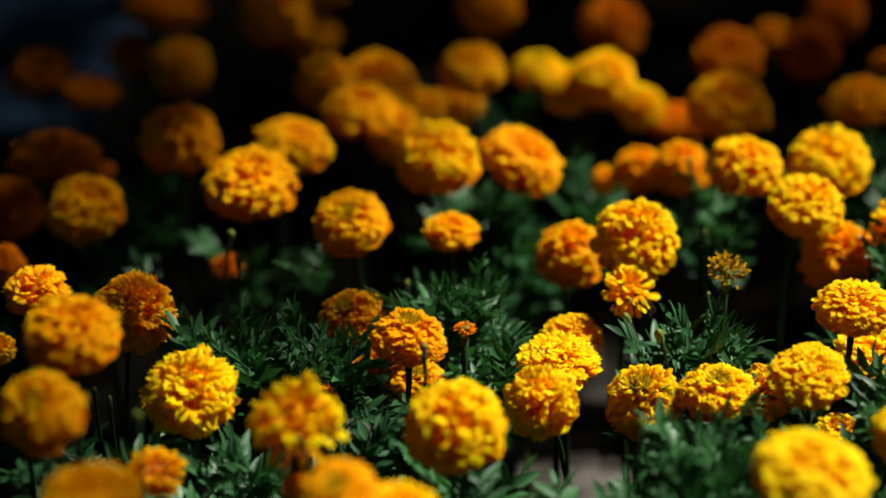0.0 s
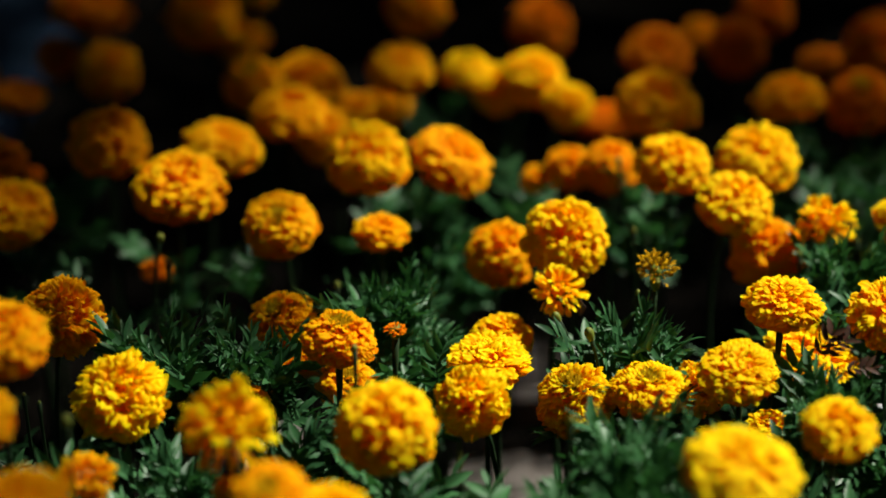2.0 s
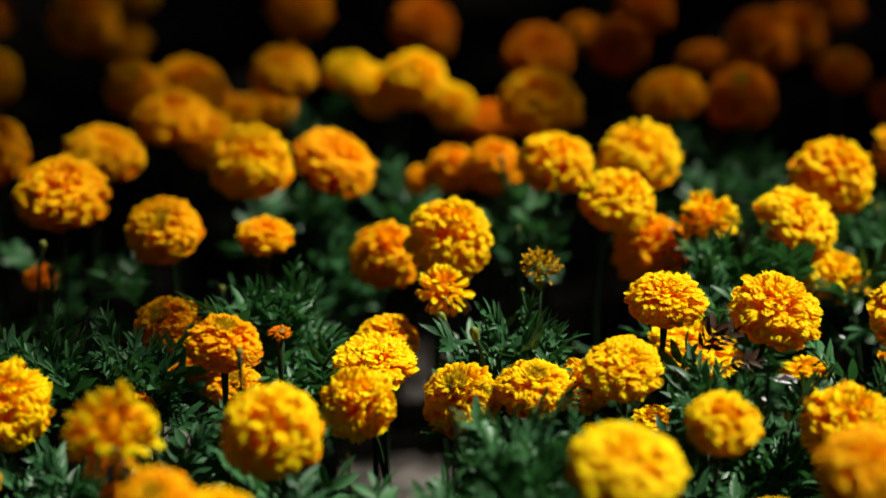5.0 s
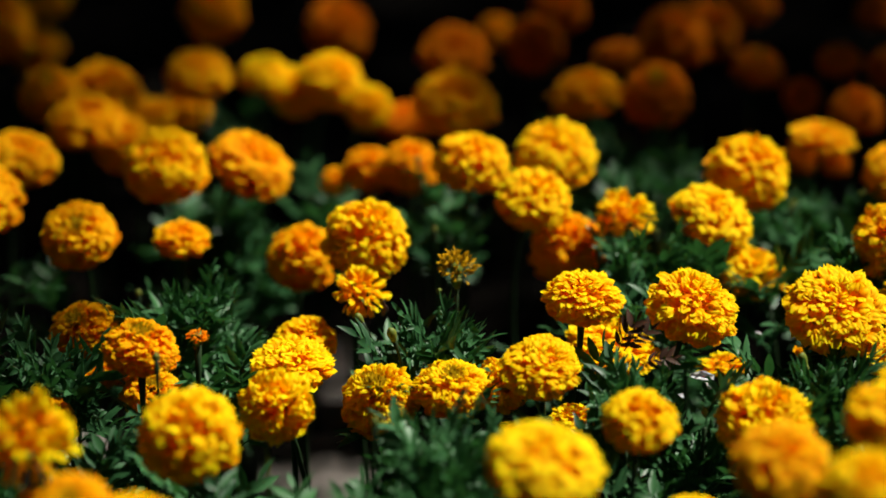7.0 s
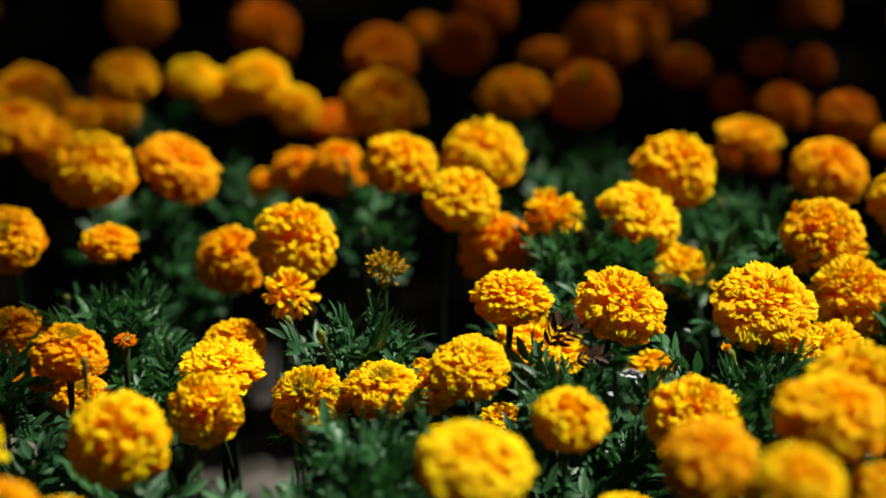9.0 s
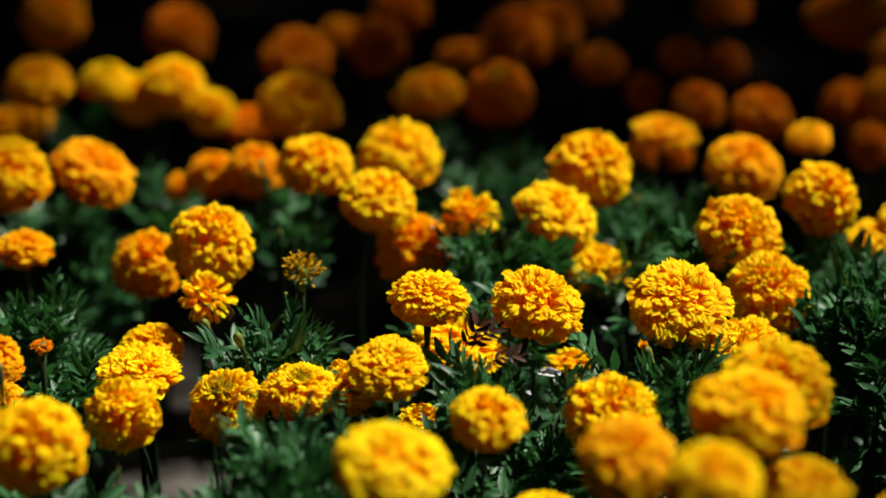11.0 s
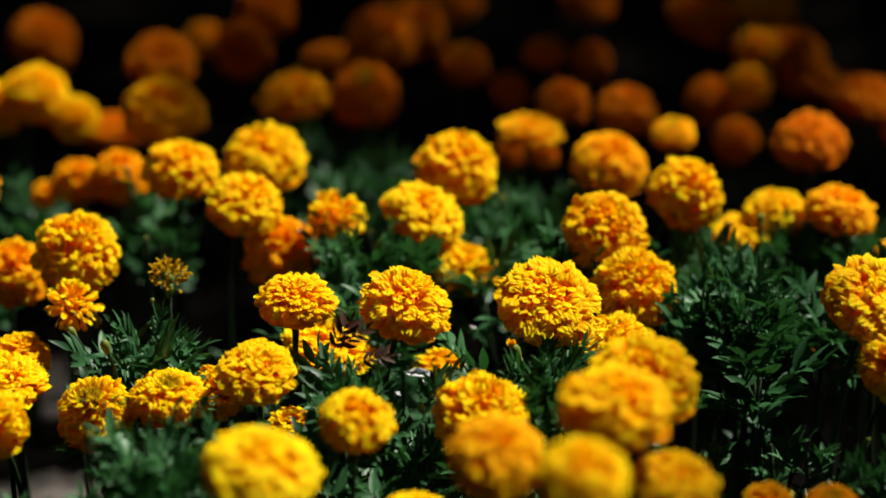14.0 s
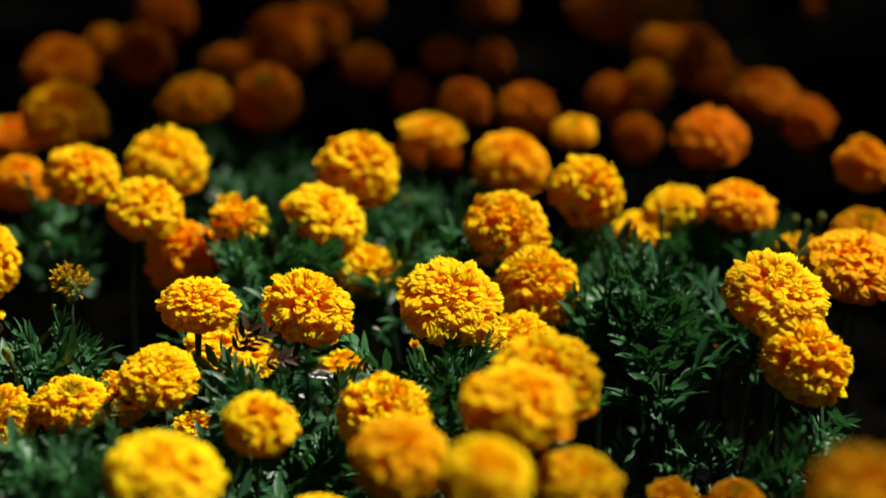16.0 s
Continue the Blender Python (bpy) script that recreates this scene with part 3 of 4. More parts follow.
marigold("full", 0.049, 2.317, 0.257, 0.0478, 1.05, 0, 2, 52)
marigold("full", 0.072, 2.356, 0.277, 0.0474, 1.05, 0, 2, 52)
marigold("full", 0.086, 2.115, 0.287, 0.0547, 0.75, 0, 1, 0)
marigold("full", 0.125, 2.309, 0.248, 0.0454, 0.50, 0, 2, 0)
marigold("eyed", 0.144, 2.141, 0.276, 0.0550, 1.00, 0, 2, 22)
marigold("full", 0.168, 2.272, 0.275, 0.0618, 1.01, 0, 2, 12)
marigold("full", 0.204, 2.354, 0.256, 0.0514, 1.01, 5, 2, 32)
marigold("eyed", 0.235, 2.227, 0.267, 0.0433, 0.85, 10, 2, 8)
marigold("full", 0.245, 2.412, 0.257, 0.0471, 0.77, 0, 2, 12)
marigold("full", 0.301, 2.216, 0.278, 0.0357, 0.73, 0, 2, 12)
marigold("full", 0.350, 2.275, 0.248, 0.0330, 1.00, 0, 2, 32)
marigold("full", 0.271, 2.212, 0.248, 0.0307, 1.05, 0, 2, 52)
marigold("full", 0.304, 2.127, 0.267, 0.0428, 0.91, 5, 2, 12)
marigold("full", 0.348, 2.079, 0.277, 0.0468, 0.87, 0, 2, 12)
marigold("full", 0.359, 2.365, 0.267, 0.0482, 0.83, 0, 2, 0)
marigold("full", 0.450, 2.294, 0.276, 0.0600, 0.82, 20, 2, 12)
marigold("full", 0.512, 2.318, 0.276, 0.0558, 0.78, 0, 1, 12)
marigold("full", 0.479, 2.203, 0.278, 0.0361, 1.05, 0, 1, 52)
marigold("full", 0.514, 2.218, 0.267, 0.0580, 0.73, 10, 2, 12)
marigold("full", 0.461, 2.146, 0.268, 0.0362, 1.05, 0, 1, 52)
marigold("full", 0.435, 2.170, 0.247, 0.0431, 0.97, 0, 2, 12)
marigold("full", 0.527, 2.206, 0.247, 0.0543, 0.70, 0, 2, 0)
marigold("full", 0.540, 2.081, 0.277, 0.0584, 0.69, 12, 2, 0)
marigold("full", 0.567, 2.042, 0.268, 0.0401, 1.05, 25, 2, 52)
marigold("full", 0.478, 1.998, 0.277, 0.0544, 0.75, 0, 2, 12)
marigold("full", 0.443, 2.103, 0.238, 0.0365, 1.05, 0, 2, 52)
marigold("loose", 0.659, 2.359, 0.249, 0.0142, 1.00, 0, 2, 32)

foliage(0.379, 1.830, 0.270, 7, 0.008)
foliage(0.416, 1.829, 0.270, 7, 0.008)
foliage(0.364, 1.687, 0.300, 5, 0.008, False)
foliage(0.342, 1.766, 0.245, 5, 0.008, False)
foliage(0.385, 1.644, 0.300, 5, 0.008, False)
foliage(0.340, 1.759, 0.300, 5, 0.008, False)
foliage(0.390, 1.656, 0.240, 5, 0.008, False, 0.6)
foliage(0.421, 1.643, 0.240, 5, 0.008, False, 0.6)
foliage(-0.413, 1.833, 0.240, 5, 0.008, False)
foliage(-0.440, 1.860, 0.240, 5, 0.008, False)
foliage(-0.334, 1.647, 0.300, 7, 0.008)
foliage(-0.345, 1.639, 0.295, 5, 0.006, False)
foliage(-0.319, 1.634, 0.300, 5, 0.006, False)
foliage(-0.313, 1.612, 0.300, 5, 0.008, False)
foliage(-0.347, 1.617, 0.300, 5, 0.008, False)
foliage(-0.288, 1.635, 0.300, 7, 0.008)
foliage(-0.299, 1.627, 0.295, 5, 0.006, False)
foliage(-0.273, 1.622, 0.300, 5, 0.006, False)
foliage(-0.207, 1.817, 0.250, 7, 0.012)
foliage(-0.221, 1.802, 0.245, 5, 0.008, False)
foliage(-0.187, 1.798, 0.250, 5, 0.008, False)
foliage(-0.196, 1.955, 0.240, 7, 0.012)
foliage(-0.211, 1.939, 0.235, 5, 0.008, False)
foliage(-0.176, 1.935, 0.240, 5, 0.008, False)
foliage(-0.173, 1.989, 0.240, 5, 0.008, False)
foliage(-0.457, 1.979, 0.240, 5, 0.008, False)
foliage(-0.362, 1.939, 0.240, 5, 0.008, False)
foliage(-0.279, 1.875, 0.240, 5, 0.008, False)
foliage(-0.313, 1.508, 0.270, 7, 0.008)
foliage(-0.324, 1.501, 0.265, 5, 0.006, False)
foliage(-0.297, 1.496, 0.270, 5, 0.006, False)
foliage(-0.300, 1.534, 0.270, 5, 0.008, False)
foliage(-0.397, 1.584, 0.260, 5, 0.008, False)
foliage(-0.390, 1.450, 0.300, 5, 0.008, False)
foliage(-0.225, 1.619, 0.240, 5, 0.008, False)
foliage(-0.220, 1.487, 0.300, 5, 0.008, False)
foliage(-0.151, 1.493, 0.280, 5, 0.008, False)
foliage(-0.035, 1.664, 0.300, 7, 0.008)
foliage(-0.045, 1.660, 0.295, 5, 0.006, False)
foliage(-0.024, 1.652, 0.300, 5, 0.006, False)
foliage(-0.015, 1.668, 0.300, 5, 0.008, False)
foliage(0.002, 1.635, 0.300, 5, 0.008, False)
foliage(-0.044, 1.503, 0.300, 7, 0.008)
foliage(-0.021, 1.502, 0.300, 7, 0.008)
foliage(-0.033, 1.495, 0.295, 5, 0.006, False)
foliage(-0.007, 1.488, 0.300, 5, 0.006, False)
foliage(-0.035, 1.451, 0.310, 7, 0.008)
foliage(-0.048, 1.442, 0.305, 5, 0.006, False)
foliage(-0.019, 1.435, 0.310, 5, 0.006, False)
foliage(-0.032, 1.501, 0.310, 7, 0.008)
foliage(-0.006, 1.475, 0.315, 7, 0.008)
foliage(-0.126, 1.471, 0.300, 5, 0.008, False)
foliage(-0.006, 1.486, 0.290, 5, 0.008, False)
foliage(-0.014, 1.960, 0.270, 5, 0.008, False)
foliage(-0.035, 1.971, 0.270, 5, 0.008, False)
foliage(-0.135, 2.078, 0.250, 5, 0.008, False)
foliage(-0.183, 2.177, 0.250, 5, 0.008, False)
foliage(-0.191, 1.947, 0.250, 7, 0.012)
foliage(-0.206, 1.933, 0.245, 5, 0.008, False)
foliage(-0.172, 1.925, 0.250, 5, 0.008, False)
foliage(-0.146, 1.967, 0.250, 5, 0.008, False)
foliage(-0.186, 1.714, 0.300, 7, 0.008)
foliage(-0.200, 1.704, 0.295, 5, 0.006, False)
foliage(-0.169, 1.696, 0.300, 5, 0.006, False)
foliage(-0.192, 2.011, 0.250, 5, 0.008, False)
foliage(0.120, 2.083, 0.260, 7, 0.013)
foliage(0.102, 2.067, 0.255, 5, 0.009, False)
foliage(0.137, 2.058, 0.260, 5, 0.009, False)
foliage(0.143, 2.024, 0.260, 7, 0.008)
foliage(0.130, 2.017, 0.255, 5, 0.006, False)
foliage(0.154, 2.007, 0.260, 5, 0.006, False)
foliage(0.101, 2.170, 0.250, 5, 0.008, False)
foliage(0.110, 1.779, 0.300, 7, 0.008)
foliage(0.097, 1.771, 0.295, 5, 0.006, False)
foliage(0.123, 1.762, 0.300, 5, 0.006, False)
foliage(0.121, 1.716, 0.300, 5, 0.008, False)
foliage(0.226, 1.915, 0.260, 7, 0.008)
foliage(0.212, 1.905, 0.255, 5, 0.006, False)
foliage(0.239, 1.896, 0.260, 5, 0.006, False)
foliage(0.267, 1.977, 0.260, 7, 0.008)
foliage(0.252, 1.966, 0.255, 5, 0.006, False)
foliage(0.280, 1.957, 0.260, 5, 0.006, False)
foliage(0.249, 1.785, 0.300, 7, 0.008)
foliage(0.236, 1.777, 0.295, 5, 0.006, False)
foliage(0.261, 1.769, 0.300, 5, 0.006, False)
foliage(0.247, 1.988, 0.260, 5, 0.008, False)
foliage(0.120, 1.594, 0.300, 7, 0.008)
foliage(0.134, 1.624, 0.260, 7, 0.008)
foliage(0.124, 1.621, 0.255, 5, 0.006, False)
foliage(0.144, 1.613, 0.260, 5, 0.006, False)
foliage(0.114, 1.555, 0.270, 5, 0.008, False)
foliage(0.133, 1.533, 0.270, 5, 0.008, False)
foliage(0.093, 1.610, 0.300, 5, 0.008, False)
foliage(0.203, 1.585, 0.300, 7, 0.008)
foliage(0.223, 1.596, 0.270, 5, 0.008, False)
foliage(0.203, 1.647, 0.300, 5, 0.008, False)
foliage(-0.188, 1.608, 0.300, 5, 0.008, False)
foliage(-0.161, 1.615, 0.300, 5, 0.008, False)
foliage(-0.158, 1.465, 0.300, 5, 0.008, False)
foliage(0.348, 1.721, 0.300, 7, 0.008)
foliage(0.336, 1.716, 0.295, 5, 0.006, False)
foliage(0.357, 1.704, 0.300, 5, 0.006, False)
foliage(0.378, 1.716, 0.300, 7, 0.008)
foliage(0.365, 1.711, 0.295, 5, 0.006, False)
foliage(0.387, 1.700, 0.300, 5, 0.006, False)
foliage(0.400, 1.694, 0.300, 7, 0.008)
foliage(0.389, 1.691, 0.295, 5, 0.006, False)
foliage(0.408, 1.680, 0.300, 5, 0.006, False)
foliage(0.349, 1.650, 0.300, 5, 0.008, False)
foliage(0.378, 1.709, 0.240, 5, 0.008, False, 0.6)
foliage(0.375, 1.565, 0.260, 5, 0.008, False, 0.6)
foliage(0.358, 1.545, 0.260, 5, 0.008, False, 0.6)
foliage(0.384, 1.541, 0.260, 5, 0.008, False, 0.6)
foliage(0.426, 1.524, 0.270, 7, 0.008, size=0.6)
foliage(0.398, 1.460, 0.280, 5, 0.008, False, 0.6)
foliage(0.442, 1.559, 0.270, 5, 0.008, False, 0.6)
foliage(0.475, 1.565, 0.300, 5, 0.008, False, 0.6)
foliage(0.465, 1.505, 0.300, 5, 0.008, False, 0.6)
foliage(0.246, 1.904, 0.260, 7, 0.008)
foliage(0.231, 1.896, 0.255, 5, 0.006, False)
foliage(0.258, 1.884, 0.260, 5, 0.006, False)
foliage(0.285, 1.973, 0.260, 5, 0.008, False)
foliage(0.267, 2.000, 0.250, 5, 0.008, False)
foliage(0.472, 1.838, 0.260, 7, 0.008)
foliage(0.460, 1.833, 0.255, 5, 0.006, False)
foliage(0.480, 1.822, 0.260, 5, 0.006, False)
foliage(0.466, 1.711, 0.300, 5, 0.008, False)
foliage(0.424, 1.746, 0.300, 5, 0.008, False)
foliage(0.116, 1.766, 0.300, 5, 0.008, False)
foliage(0.107, 1.796, 0.300, 5, 0.008, False)
foliage(0.175, 1.677, 0.300, 5, 0.008, False)
foliage(0.217, 1.605, 0.300, 7, 0.008)
foliage(0.131, 1.634, 0.300, 5, 0.008, False)
foliage(0.394, 1.925, 0.250, 5, 0.008, False)
foliage(0.511, 1.906, 0.250, 5, 0.008, False)

# plants added out of view on both sides, partly to shade the bed
for k in range(46):
    rng = np.random.default_rng(900 + k)
    x, y = rng.uniform(0.84, 1.35), rng.uniform(1.45, 3.1)
    if k % 3 == 2:
        x = -rng.uniform(0.95, 1.3)
    if k % 4 == 3:
        marigold("full", x, y, rng.uniform(0.26, 0.36), rng.uniform(0.055, 0.07), rng.uniform(0.6, 0.85), rng.normal(0, 8), int(rng.integers(2)))
    else:
        foliage(x, y, rng.uniform(0.20, 0.30), 5, 0.05)


# ---- buds ----
def bud(x, y, z, length, over, drop, state):
    """A flower bud on its stalk. state: 0 closed, 1 with a yellow tip, 2 a dark spent head."""
    thing = new("marigold_bud")
    foot = Vector((x + over * 2.2, y + 0.06, 0))
    thing.location = foot
    words = ["closed green marigold bud on a slim stalk", "opening marigold bud with a yellow tip on its stalk", "dark dried marigold seed head on a thin stalk"]
    tagged(thing, words[state], "flower bud", "marigold buds among the leaves")
    end = np.array(Vector((x, y, z)) - foot)
    t = np.linspace(0, 1, 8)[:, None]
    pull = end + np.array([over, 0.0, -drop]) * 1.5
    line = 2 * t * (1 - t) * pull + t * t * end
    way = Vector(line[-1] - line[-2]).normalized()
    turn = way.to_track_quat("Z", "Y").to_matrix().to_4x4()
    v, f = tube(line, np.concatenate([np.linspace(0.0017, 0.0011, 7), [0.0019]]), 6)
    part("stalk", mesh_from("stalk", v, f, CALYX if length > 0.0135 else STEM), thing)
    fat = 0.24 if state != 2 else 0.22
    v, f = turned([(0.05, -0.5), (fat * 0.45, -0.33), (fat * 0.78, -0.08), (fat, 0.16), (fat * 0.94, 0.32), (fat * 0.6, 0.45), (0.03, 0.5)], 9)
    v = v * (1 + 0.06 * np.cos(np.arctan2(v[:, 1], v[:, 0]) * 5))[:, None]
    m = Matrix.Translation(end) @ turn @ Matrix.Scale(length, 4)
    part("bud", mesh_from("bud", v, f, DARK_BROWN if state == 2 else CALYX), thing, m)
    if state:
        for k in range(9):
            form = PETAL_FORMS["spent"][k % 6]
            mat = PETALS[0] if state == 1 else DARK_BROWN
            r = Matrix.Rotation(k * 0.7, 4, "Z") @ Matrix.Translation((0.09, 0, 0.28)) @ Matrix.Rotation(0.3 if state == 2 else 0.05, 4, "Y")
            part("petal", mesh_from("petal", form[0], form[1], mat, form[2]), thing, m @ r @ Matrix.Scale(1.3, 4))


bud(-0.077, 1.679, 0.300, 0.0110, 0.014, 0.014, 0)
bud(-0.055, 1.645, 0.305, 0.0129, 0.010, 0.022, 0)
bud(-0.026, 1.719, 0.300, 0.0075, 0.004, 0.020, 0)
bud(-0.045, 1.708, 0.285, 0.0048, 0.001, 0.014, 0)
bud(-0.031, 1.843, 0.290, 0.0072, 0.001, 0.018, 0)
bud(-0.060, 1.471, 0.335, 0.0090, -0.002, 0.024, 0)
bud(-0.045, 1.946, 0.300, 0.0092, 0.004, 0.018, 0)
bud(0.202, 1.619, 0.300, 0.0141, 0.018, 0.024, 1)
bud(0.229, 1.910, 0.280, 0.0070, 0.000, 0.018, 0)
bud(0.281, 1.928, 0.280, 0.0066, 0.000, 0.018, 0)
bud(0.083, 1.809, 0.290, 0.0078, 0.002, 0.020, 0)
bud(0.374, 1.807, 0.290, 0.0119, -0.002, 0.026, 2)
bud(0.397, 1.804, 0.300, 0.0103, 0.001, 0.026, 0)
bud(0.352, 1.736, 0.275, 0.0050, 0.003, 0.014, 1)
bud(0.368, 1.782, 0.275, 0.0051, 0.000, 0.014, 0)
bud(0.400, 1.549, 0.270, 0.0053, -0.004, 0.012, 0)
bud(0.405, 1.524, 0.275, 0.0062, -0.008, 0.012, 0)
bud(0.436, 1.485, 0.290, 0.0067, 0.012, 0.004, 0)
bud(0.385, 1.443, 0.280, 0.0053, 0.000, 0.015, 0)
bud(-0.333, 1.395, 0.365, 0.0112, 0.000, 0.026, 0)
bud(-0.357, 1.784, 0.300, 0.0110, -0.008, 0.024, 0)
bud(-0.347, 1.760, 0.290, 0.0101, -0.002, 0.020, 2)
bud(-0.408, 1.587, 0.280, 0.0046, 0.000, 0.014, 0)
bud(-0.396, 1.577, 0.280, 0.0046, 0.000, 0.014, 0)
bud(-0.234, 1.781, 0.270, 0.0086, 0.000, 0.018, 0)
bud(-0.194, 1.555, 0.335, 0.0082, 0.000, 0.030, 0)
bud(0.500, 1.826, 0.280, 0.0097, 0.000, 0.022, 0)
bud(0.507, 1.817, 0.280, 0.0081, 0.002, 0.022, 0)
bud(0.519, 1.826, 0.280, 0.0105, -0.006, 0.022, 0)
bud(0.227, 1.905, 0.280, 0.0066, 0.000, 0.016, 0)
bud(0.128, 1.882, 0.270, 0.0057, 0.000, 0.016, 0)


# ---- stones, scraps ----
def stone(x, y, wide, deep, thick):
    """A flat worn stone with an uneven rounded edge, half sunk in the soil."""
    bm = bmesh.new()
    rings = [(0.96, -0.02), (1.0, thick * 0.55), (0.97, thick * 0.85), (0.90, thick), (0.5, thick * 1.04)]
    off = rng.uniform(0, 20)
    loops = []
    for scale, h in rings:
        loop = []
        for k in range(28):
            a = k * 2 * math.pi / 28
            c, d = math.cos(a), math.sin(a)
            p = (abs(c) ** 5 + abs(d) ** 5) ** (-1 / 5) * (1 + 0.05 * noise.noise(Vector((c * 2 + off, d * 2, 0))))
            loop.append(bm.verts.new((wide / 2 * scale * p * c, deep / 2 * scale * p * d, h + 0.002 * noise.noise(Vector((c * 4, d * 4, off))))))
        loops.append(loop)
    for a, b in zip(loops, loops[1:]):
        for k in range(28):
            bm.faces.new((a[k], a[(k + 1) % 28], b[(k + 1) % 28], b[k]))
    bm.faces.new(loops[-1])
    me = bpy.data.meshes.new("stone")
    bm.to_mesh(me)
    bm.free()
    me.materials.append(STONE)
    ob = new("paving_stone", me)
    ob.location = (x, y, 0)
    ob.rotation_euler = (0, 0, rng.normal(0, 0.08))
    return tagged(ob, "flat grey-brown paving stone set in the soil", "stone", "paving stones between the plants")


stone(-0.126, 1.945, 0.100, 0.126, 0.022)
stone(-0.112, 2.160, 0.052, 0.120, 0.022)
stone(-0.322, 2.020, 0.050, 0.110, 0.022)


def scrap(x, y, z, size, turn, mat=WHITE, words="small crumpled white scrap caught on marigold leaves"):
    """A crumpled white scrap caught among the leaves."""
    u, v = np.meshgrid(np.linspace(-1, 1, 7), np.linspace(-1, 1, 5))
    k = rng.uniform(0, 9)
    zz = np.array([[0.6 * noise.noise(Vector((a * 1.7 + k, b * 1.9, k))) for a, b in zip(ra, rb)] for ra, rb in zip(u, v)])
    outline = 1 - 0.55 * np.abs(u) ** 1.5
    top = np.stack([u, v * 0.36 * outline, 0.6 * zz + 0.35 * (v * outline) ** 2 + 0.05], -1).reshape(-1, 3) * size
    low = top - np.array([0, 0, 0.03 * size])
    f = [tuple(q) for q in grid_faces(5, 7)] + [tuple(q[::-1]) for q in grid_faces(5, 7, 35)]
    rim = list(range(7)) + [13, 20, 27, 34] + list(range(33, 27, -1)) + [21, 14, 7]
    f += [(a, a + 35, b + 35, b) for a, b in zip(rim, rim[1:] + rim[:1])]
    ob = new("petal_scrap", mesh_from("petal_scrap", np.concatenate([top, low]), f, mat))
    ob.matrix_world = pose(x, y, z, 50, turn, turn)
    return tagged(ob, words, "litter")


def bent_stalk(points):
    """A bare stalk bowed over, its ends among the leaves and in the soil."""
    pts = np.array([(points[0][0], points[0][1], 0)] + list(points) + [(points[-1][0], points[-1][1], 0.1)])
    at = np.linspace(0, len(pts) - 1, 22)
    line = np.stack([np.interp(at, np.arange(len(pts)), pts[:, k]) for k in range(3)], 1)
    line[1:-1] = (line[:-2] + 2 * line[1:-1] + line[2:]) / 4
    v, f = tube(line, np.linspace(0.0022, 0.0014, 22), 7)
    ob = new("bent_stalk", mesh_from("bent_stalk", v, f, CALYX))
    return tagged(ob, "slim green marigold stalk bowed over between the plants", "stalk")


def dark_leaf(x, y, z, azimuth, rise, size):
    """A dark brown leaf standing among the green."""
    ob = new("withered_leaf", DARK_LEAVES[rng.integers(len(DARK_LEAVES))])
    ob.matrix_world = Matrix.Translation((x, y, z)) @ Euler((0.5, -rise, azimuth)).to_matrix().to_4x4() @ Matrix.Scale(size, 4)
    return tagged(ob, "dark reddish-brown leaf among the marigolds", "leaf", "withered leaves")


scrap(0.139, 1.615, 0.291, 0.0078, 12)
scrap(0.142, 1.609, 0.286, 0.0051, 65)
scrap(0.125, 1.600, 0.285, 0.0031, 40)
scrap(0.358, 1.588, 0.250, 0.0024, 10)
scrap(0.184, 1.709, 0.275, 0.0029, 30)
dark_leaf(0.086, 1.616, 0.307, 0.5, 1.0, 0.028)
dark_leaf(0.090, 1.615, 0.309, 0.2, 0.7, 0.026)
dark_leaf(0.101, 1.613, 0.300, 0.0, 0.3, 0.024)
scrap(-0.297, 1.661, 0.280, 0.0070, 60, FADED, "pinkish-brown faded petal lying on marigold leaves")
scrap(-0.065, 1.730, 0.285, 0.0075, 75, FADED, "brown withered petal hanging below a fading marigold")
bent_stalk([(-0.192, 1.813, 0.200), (-0.184, 1.789, 0.225), (-0.170, 1.774, 0.240), (-0.157, 1.771, 0.240), (-0.150, 1.780, 0.225)])

# paving beyond the bed, its shade also put into the colour
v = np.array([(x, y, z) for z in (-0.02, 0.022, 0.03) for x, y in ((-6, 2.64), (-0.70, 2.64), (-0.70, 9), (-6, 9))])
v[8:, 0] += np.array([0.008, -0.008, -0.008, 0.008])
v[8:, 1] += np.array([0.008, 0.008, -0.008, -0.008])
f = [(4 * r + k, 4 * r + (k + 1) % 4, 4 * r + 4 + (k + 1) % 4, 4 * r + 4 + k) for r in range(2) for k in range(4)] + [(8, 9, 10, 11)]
tagged(new("pavement", mesh_from("pavement", v, f, PAVING, smooth=False)), "paving beyond the bed, with dark blue shade in its colour", "pavement", kind="structure")


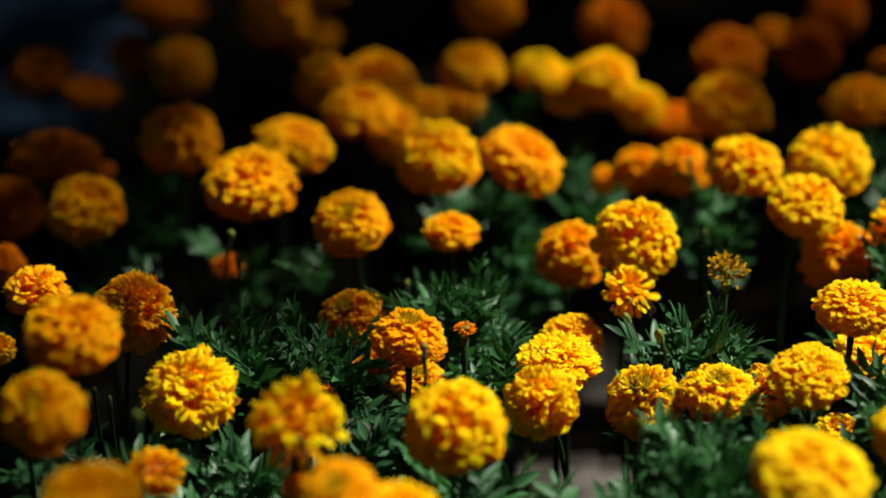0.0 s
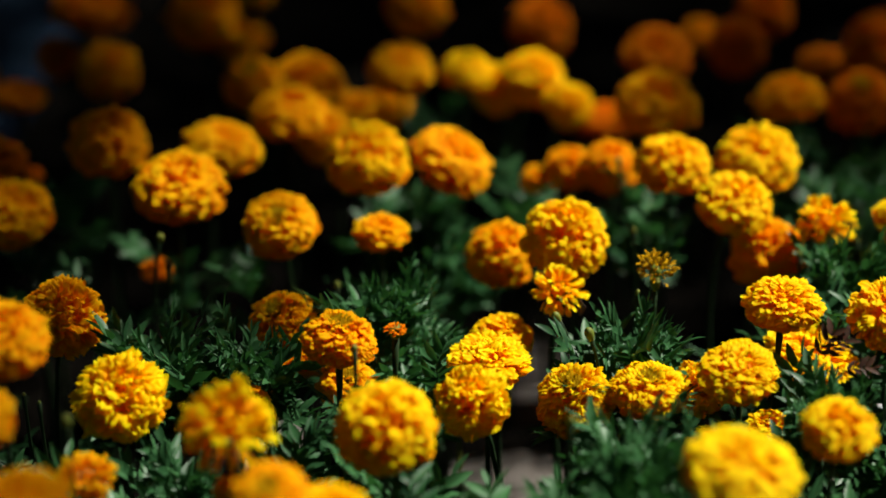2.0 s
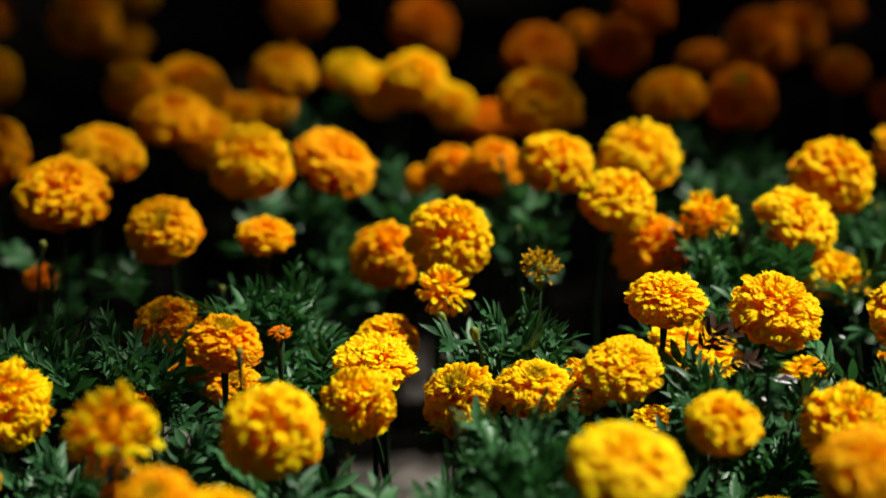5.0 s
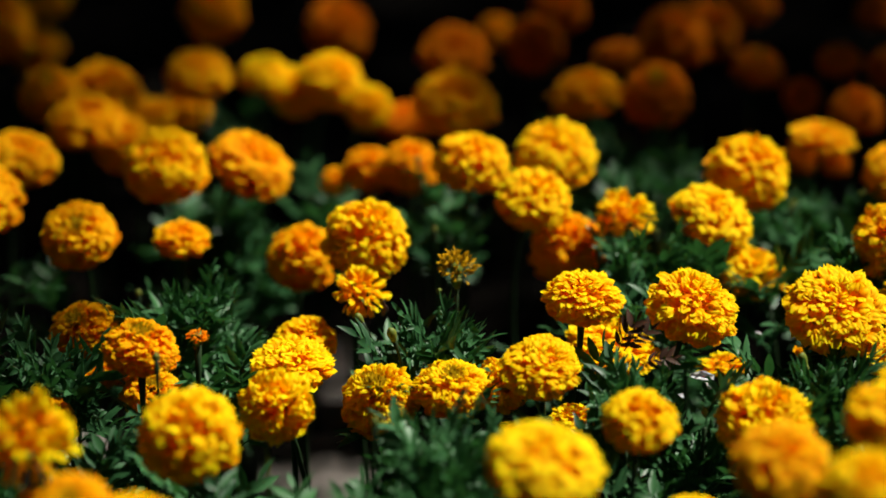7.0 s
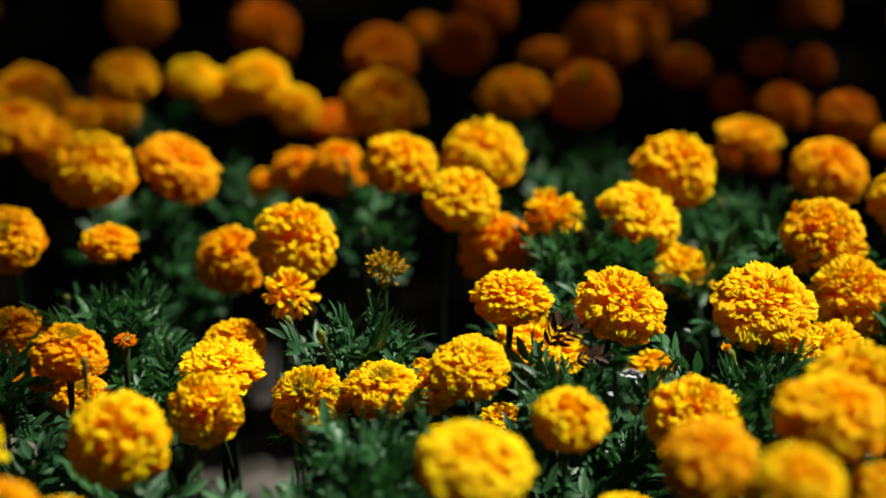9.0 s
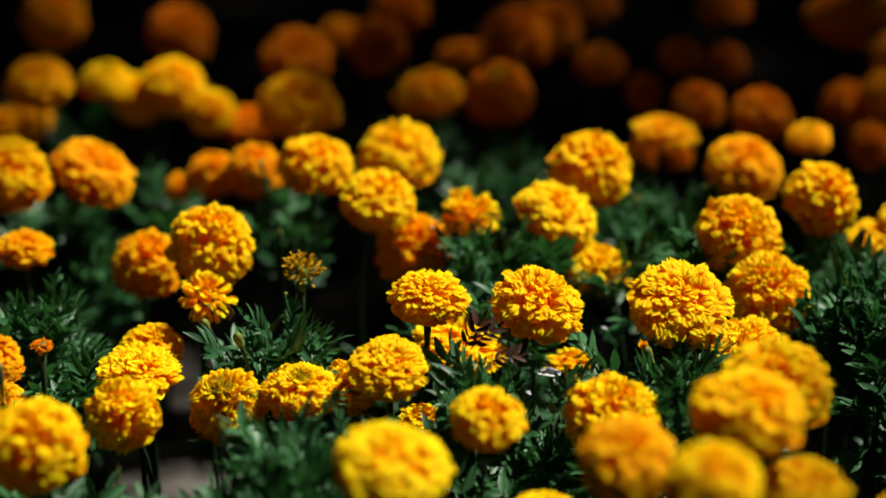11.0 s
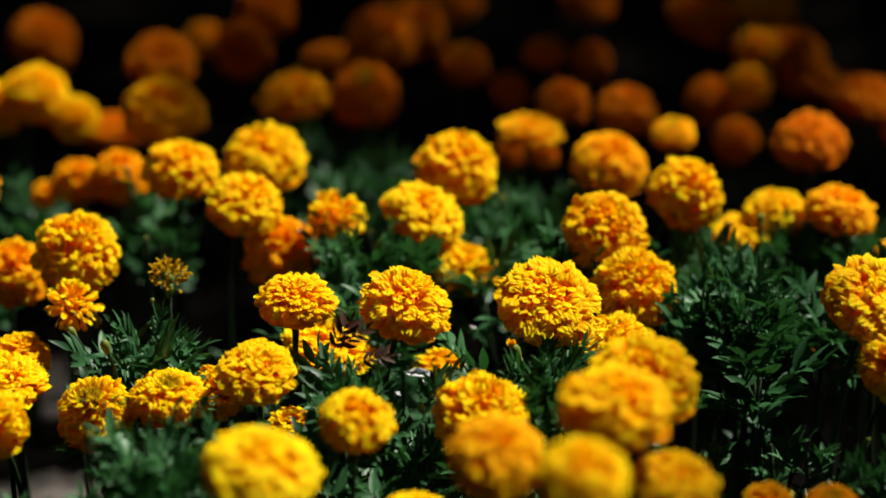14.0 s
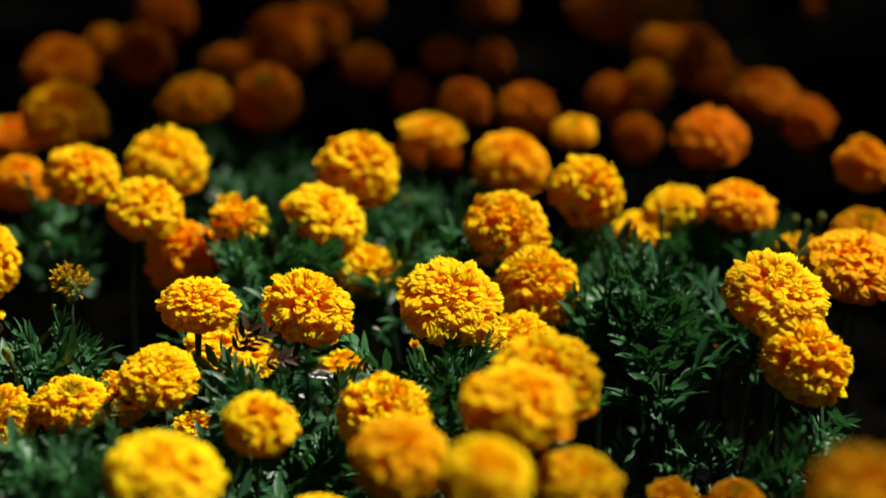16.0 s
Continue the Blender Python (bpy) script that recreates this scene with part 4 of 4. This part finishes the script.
# ---- unseen trees, added to shade the bed and to hide sky ----
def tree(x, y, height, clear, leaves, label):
    """A broad unseen tree: trunk, limbs and a crown of single leaves. clear(px, py) tells where its shade is wanted on
    the bed.
    """
    thing = new("tree")
    thing.location = (x, y, 0)
    tagged(thing, label, "tree", "trees beside the flower bed")
    t = np.linspace(0, 1, 8)
    line = np.stack([0.10 * np.sin(t * 3), 0.06 * np.sin(t * 4), t * height * 0.8], 1)
    v, f = tube(line, np.linspace(0.20, 0.06, 8), 12)
    part("trunk", mesh_from("trunk", v, f, BARK), thing)
    spots = []
    global rng
    rng = np.random.default_rng(77)
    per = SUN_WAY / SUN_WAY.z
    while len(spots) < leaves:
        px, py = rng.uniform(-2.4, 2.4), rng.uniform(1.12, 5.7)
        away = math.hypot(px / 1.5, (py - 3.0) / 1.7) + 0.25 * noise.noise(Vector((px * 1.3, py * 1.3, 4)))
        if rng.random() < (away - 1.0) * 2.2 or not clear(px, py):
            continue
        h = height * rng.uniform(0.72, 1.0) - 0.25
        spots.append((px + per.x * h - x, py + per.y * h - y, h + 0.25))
    spots = np.array(spots)
    for k in range(9):
        far = spots[spots[:, 1] + y - per.y * (spots[:, 2] - 0.25) > 2.7]
        end = far[rng.integers(len(far))]
        root = line[4 + k % 4]
        s = np.linspace(0, 1, 6)[:, None]
        mid = (root + end) / 2 + np.array([0, 0, 0.15])
        v, f = tube((1 - s) ** 2 * root + 2 * s * (1 - s) * mid + s * s * end, np.linspace(0.04, 0.008, 6), 7)
        part("limb", mesh_from("limb", v, f, BARK), thing)
    part_crown(thing, spots, 0.05, 0.08)


def part_crown(thing, spots, least, most):
    """A crown of single leaves at the given spots."""
    blade = np.array([(0, 0, 0), (0.35, -0.24, 0.05), (0.35, 0.24, 0.05), (0.75, -0.17, 0.0), (0.75, 0.17, 0.0), (1, 0, -0.08), (0.4, 0, 0), (0.75, 0, -0.03)])
    bf = [(0, 1, 6), (0, 6, 2), (1, 3, 7, 6), (6, 7, 4, 2), (3, 5, 7), (7, 5, 4)]
    vs, fs = [], []
    for i, p in enumerate(spots):
        rot = np.array(Euler((rng.normal(0, 0.5), rng.normal(0.3, 0.5), rng.uniform(0, 6.28))).to_matrix())
        vs.append((blade * rng.uniform(least, most)) @ rot.T + p)
        fs += [tuple(j + 8 * i for j in q) for q in bf]
    crown = part("crown", mesh_from("crown", np.concatenate(vs), fs, TREE_LEAF), thing)
    tagged(crown, kind="stuff")


# density of the added crown, patched to dim chosen parts of the bed
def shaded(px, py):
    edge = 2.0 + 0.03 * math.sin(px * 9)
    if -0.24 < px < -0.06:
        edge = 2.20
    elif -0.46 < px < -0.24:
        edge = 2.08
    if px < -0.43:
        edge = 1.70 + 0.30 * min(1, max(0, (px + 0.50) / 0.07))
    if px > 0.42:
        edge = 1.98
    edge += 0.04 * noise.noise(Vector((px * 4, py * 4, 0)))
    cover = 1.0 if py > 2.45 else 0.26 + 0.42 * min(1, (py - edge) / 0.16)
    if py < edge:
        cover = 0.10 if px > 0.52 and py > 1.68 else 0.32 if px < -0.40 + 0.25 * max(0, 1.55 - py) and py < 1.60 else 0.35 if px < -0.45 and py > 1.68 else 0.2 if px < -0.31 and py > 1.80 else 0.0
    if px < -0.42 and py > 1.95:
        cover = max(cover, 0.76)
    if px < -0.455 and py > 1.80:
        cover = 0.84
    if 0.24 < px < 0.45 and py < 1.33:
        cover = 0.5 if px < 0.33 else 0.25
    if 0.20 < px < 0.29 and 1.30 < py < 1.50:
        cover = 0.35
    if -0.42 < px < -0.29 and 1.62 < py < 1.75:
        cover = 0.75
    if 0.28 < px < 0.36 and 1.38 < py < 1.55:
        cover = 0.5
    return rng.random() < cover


def sky_screen_tree(x, y, height, wide, leaves):
    """A full tree added out of view, whose crown hides a part of the sky."""
    thing = new("tree")
    thing.location = (x, y, 0)
    tagged(thing, "tall green tree with a full rounded leafy crown, added to hide sky", "tree", "trees beside the flower bed")
    t = np.linspace(0, 1, 8)
    bend = rng.normal(0, 0.12, 2)
    line = np.stack([bend[0] * np.sin(t * 3), bend[1] * np.sin(t * 4), t * height * 0.75], 1)
    v, f = tube(line, np.linspace(0.17, 0.05, 8), 12)
    part("trunk", mesh_from("trunk", v, f, BARK), thing)
    knots = [(rng.normal(0, wide * 0.36), rng.normal(0, wide * 0.36), height * rng.uniform(0.28, 0.92)) for _ in range(34)]
    for k in range(8):
        root, end = line[3 + k % 5], np.array(knots[k])
        s = np.linspace(0, 1, 5)[:, None]
        v, f = tube(root * (1 - s) + end * s + np.array([0, 0, 0.2]) * np.sin(s * 3.14), np.linspace(0.05, 0.012, 5), 7)
        part("limb", mesh_from("limb", v, f, BARK), thing)
    spots = np.array([np.array(knots[i % 34]) + rng.normal(0, 0.34, 3) for i in range(leaves)])
    part_crown(thing, spots, 0.12, 0.2)


# ring of unseen trees, put round the bed to cut its sky light
for x, y in ((-4.2, 1.5), (-3.6, 5.6), (0.2, 7.2), (1.6, 9.6), (-2.6, -2.6), (1.2, -3.6), (4.0, -1.6)):
    sky_screen_tree(x, y, 6.0 + rng.uniform(-0.4, 0.6), 3.0, 3800)

tree(4.6, 5.2, 7.0, shaded, 29500, "leafy green tree out of view, added to shade the bed")
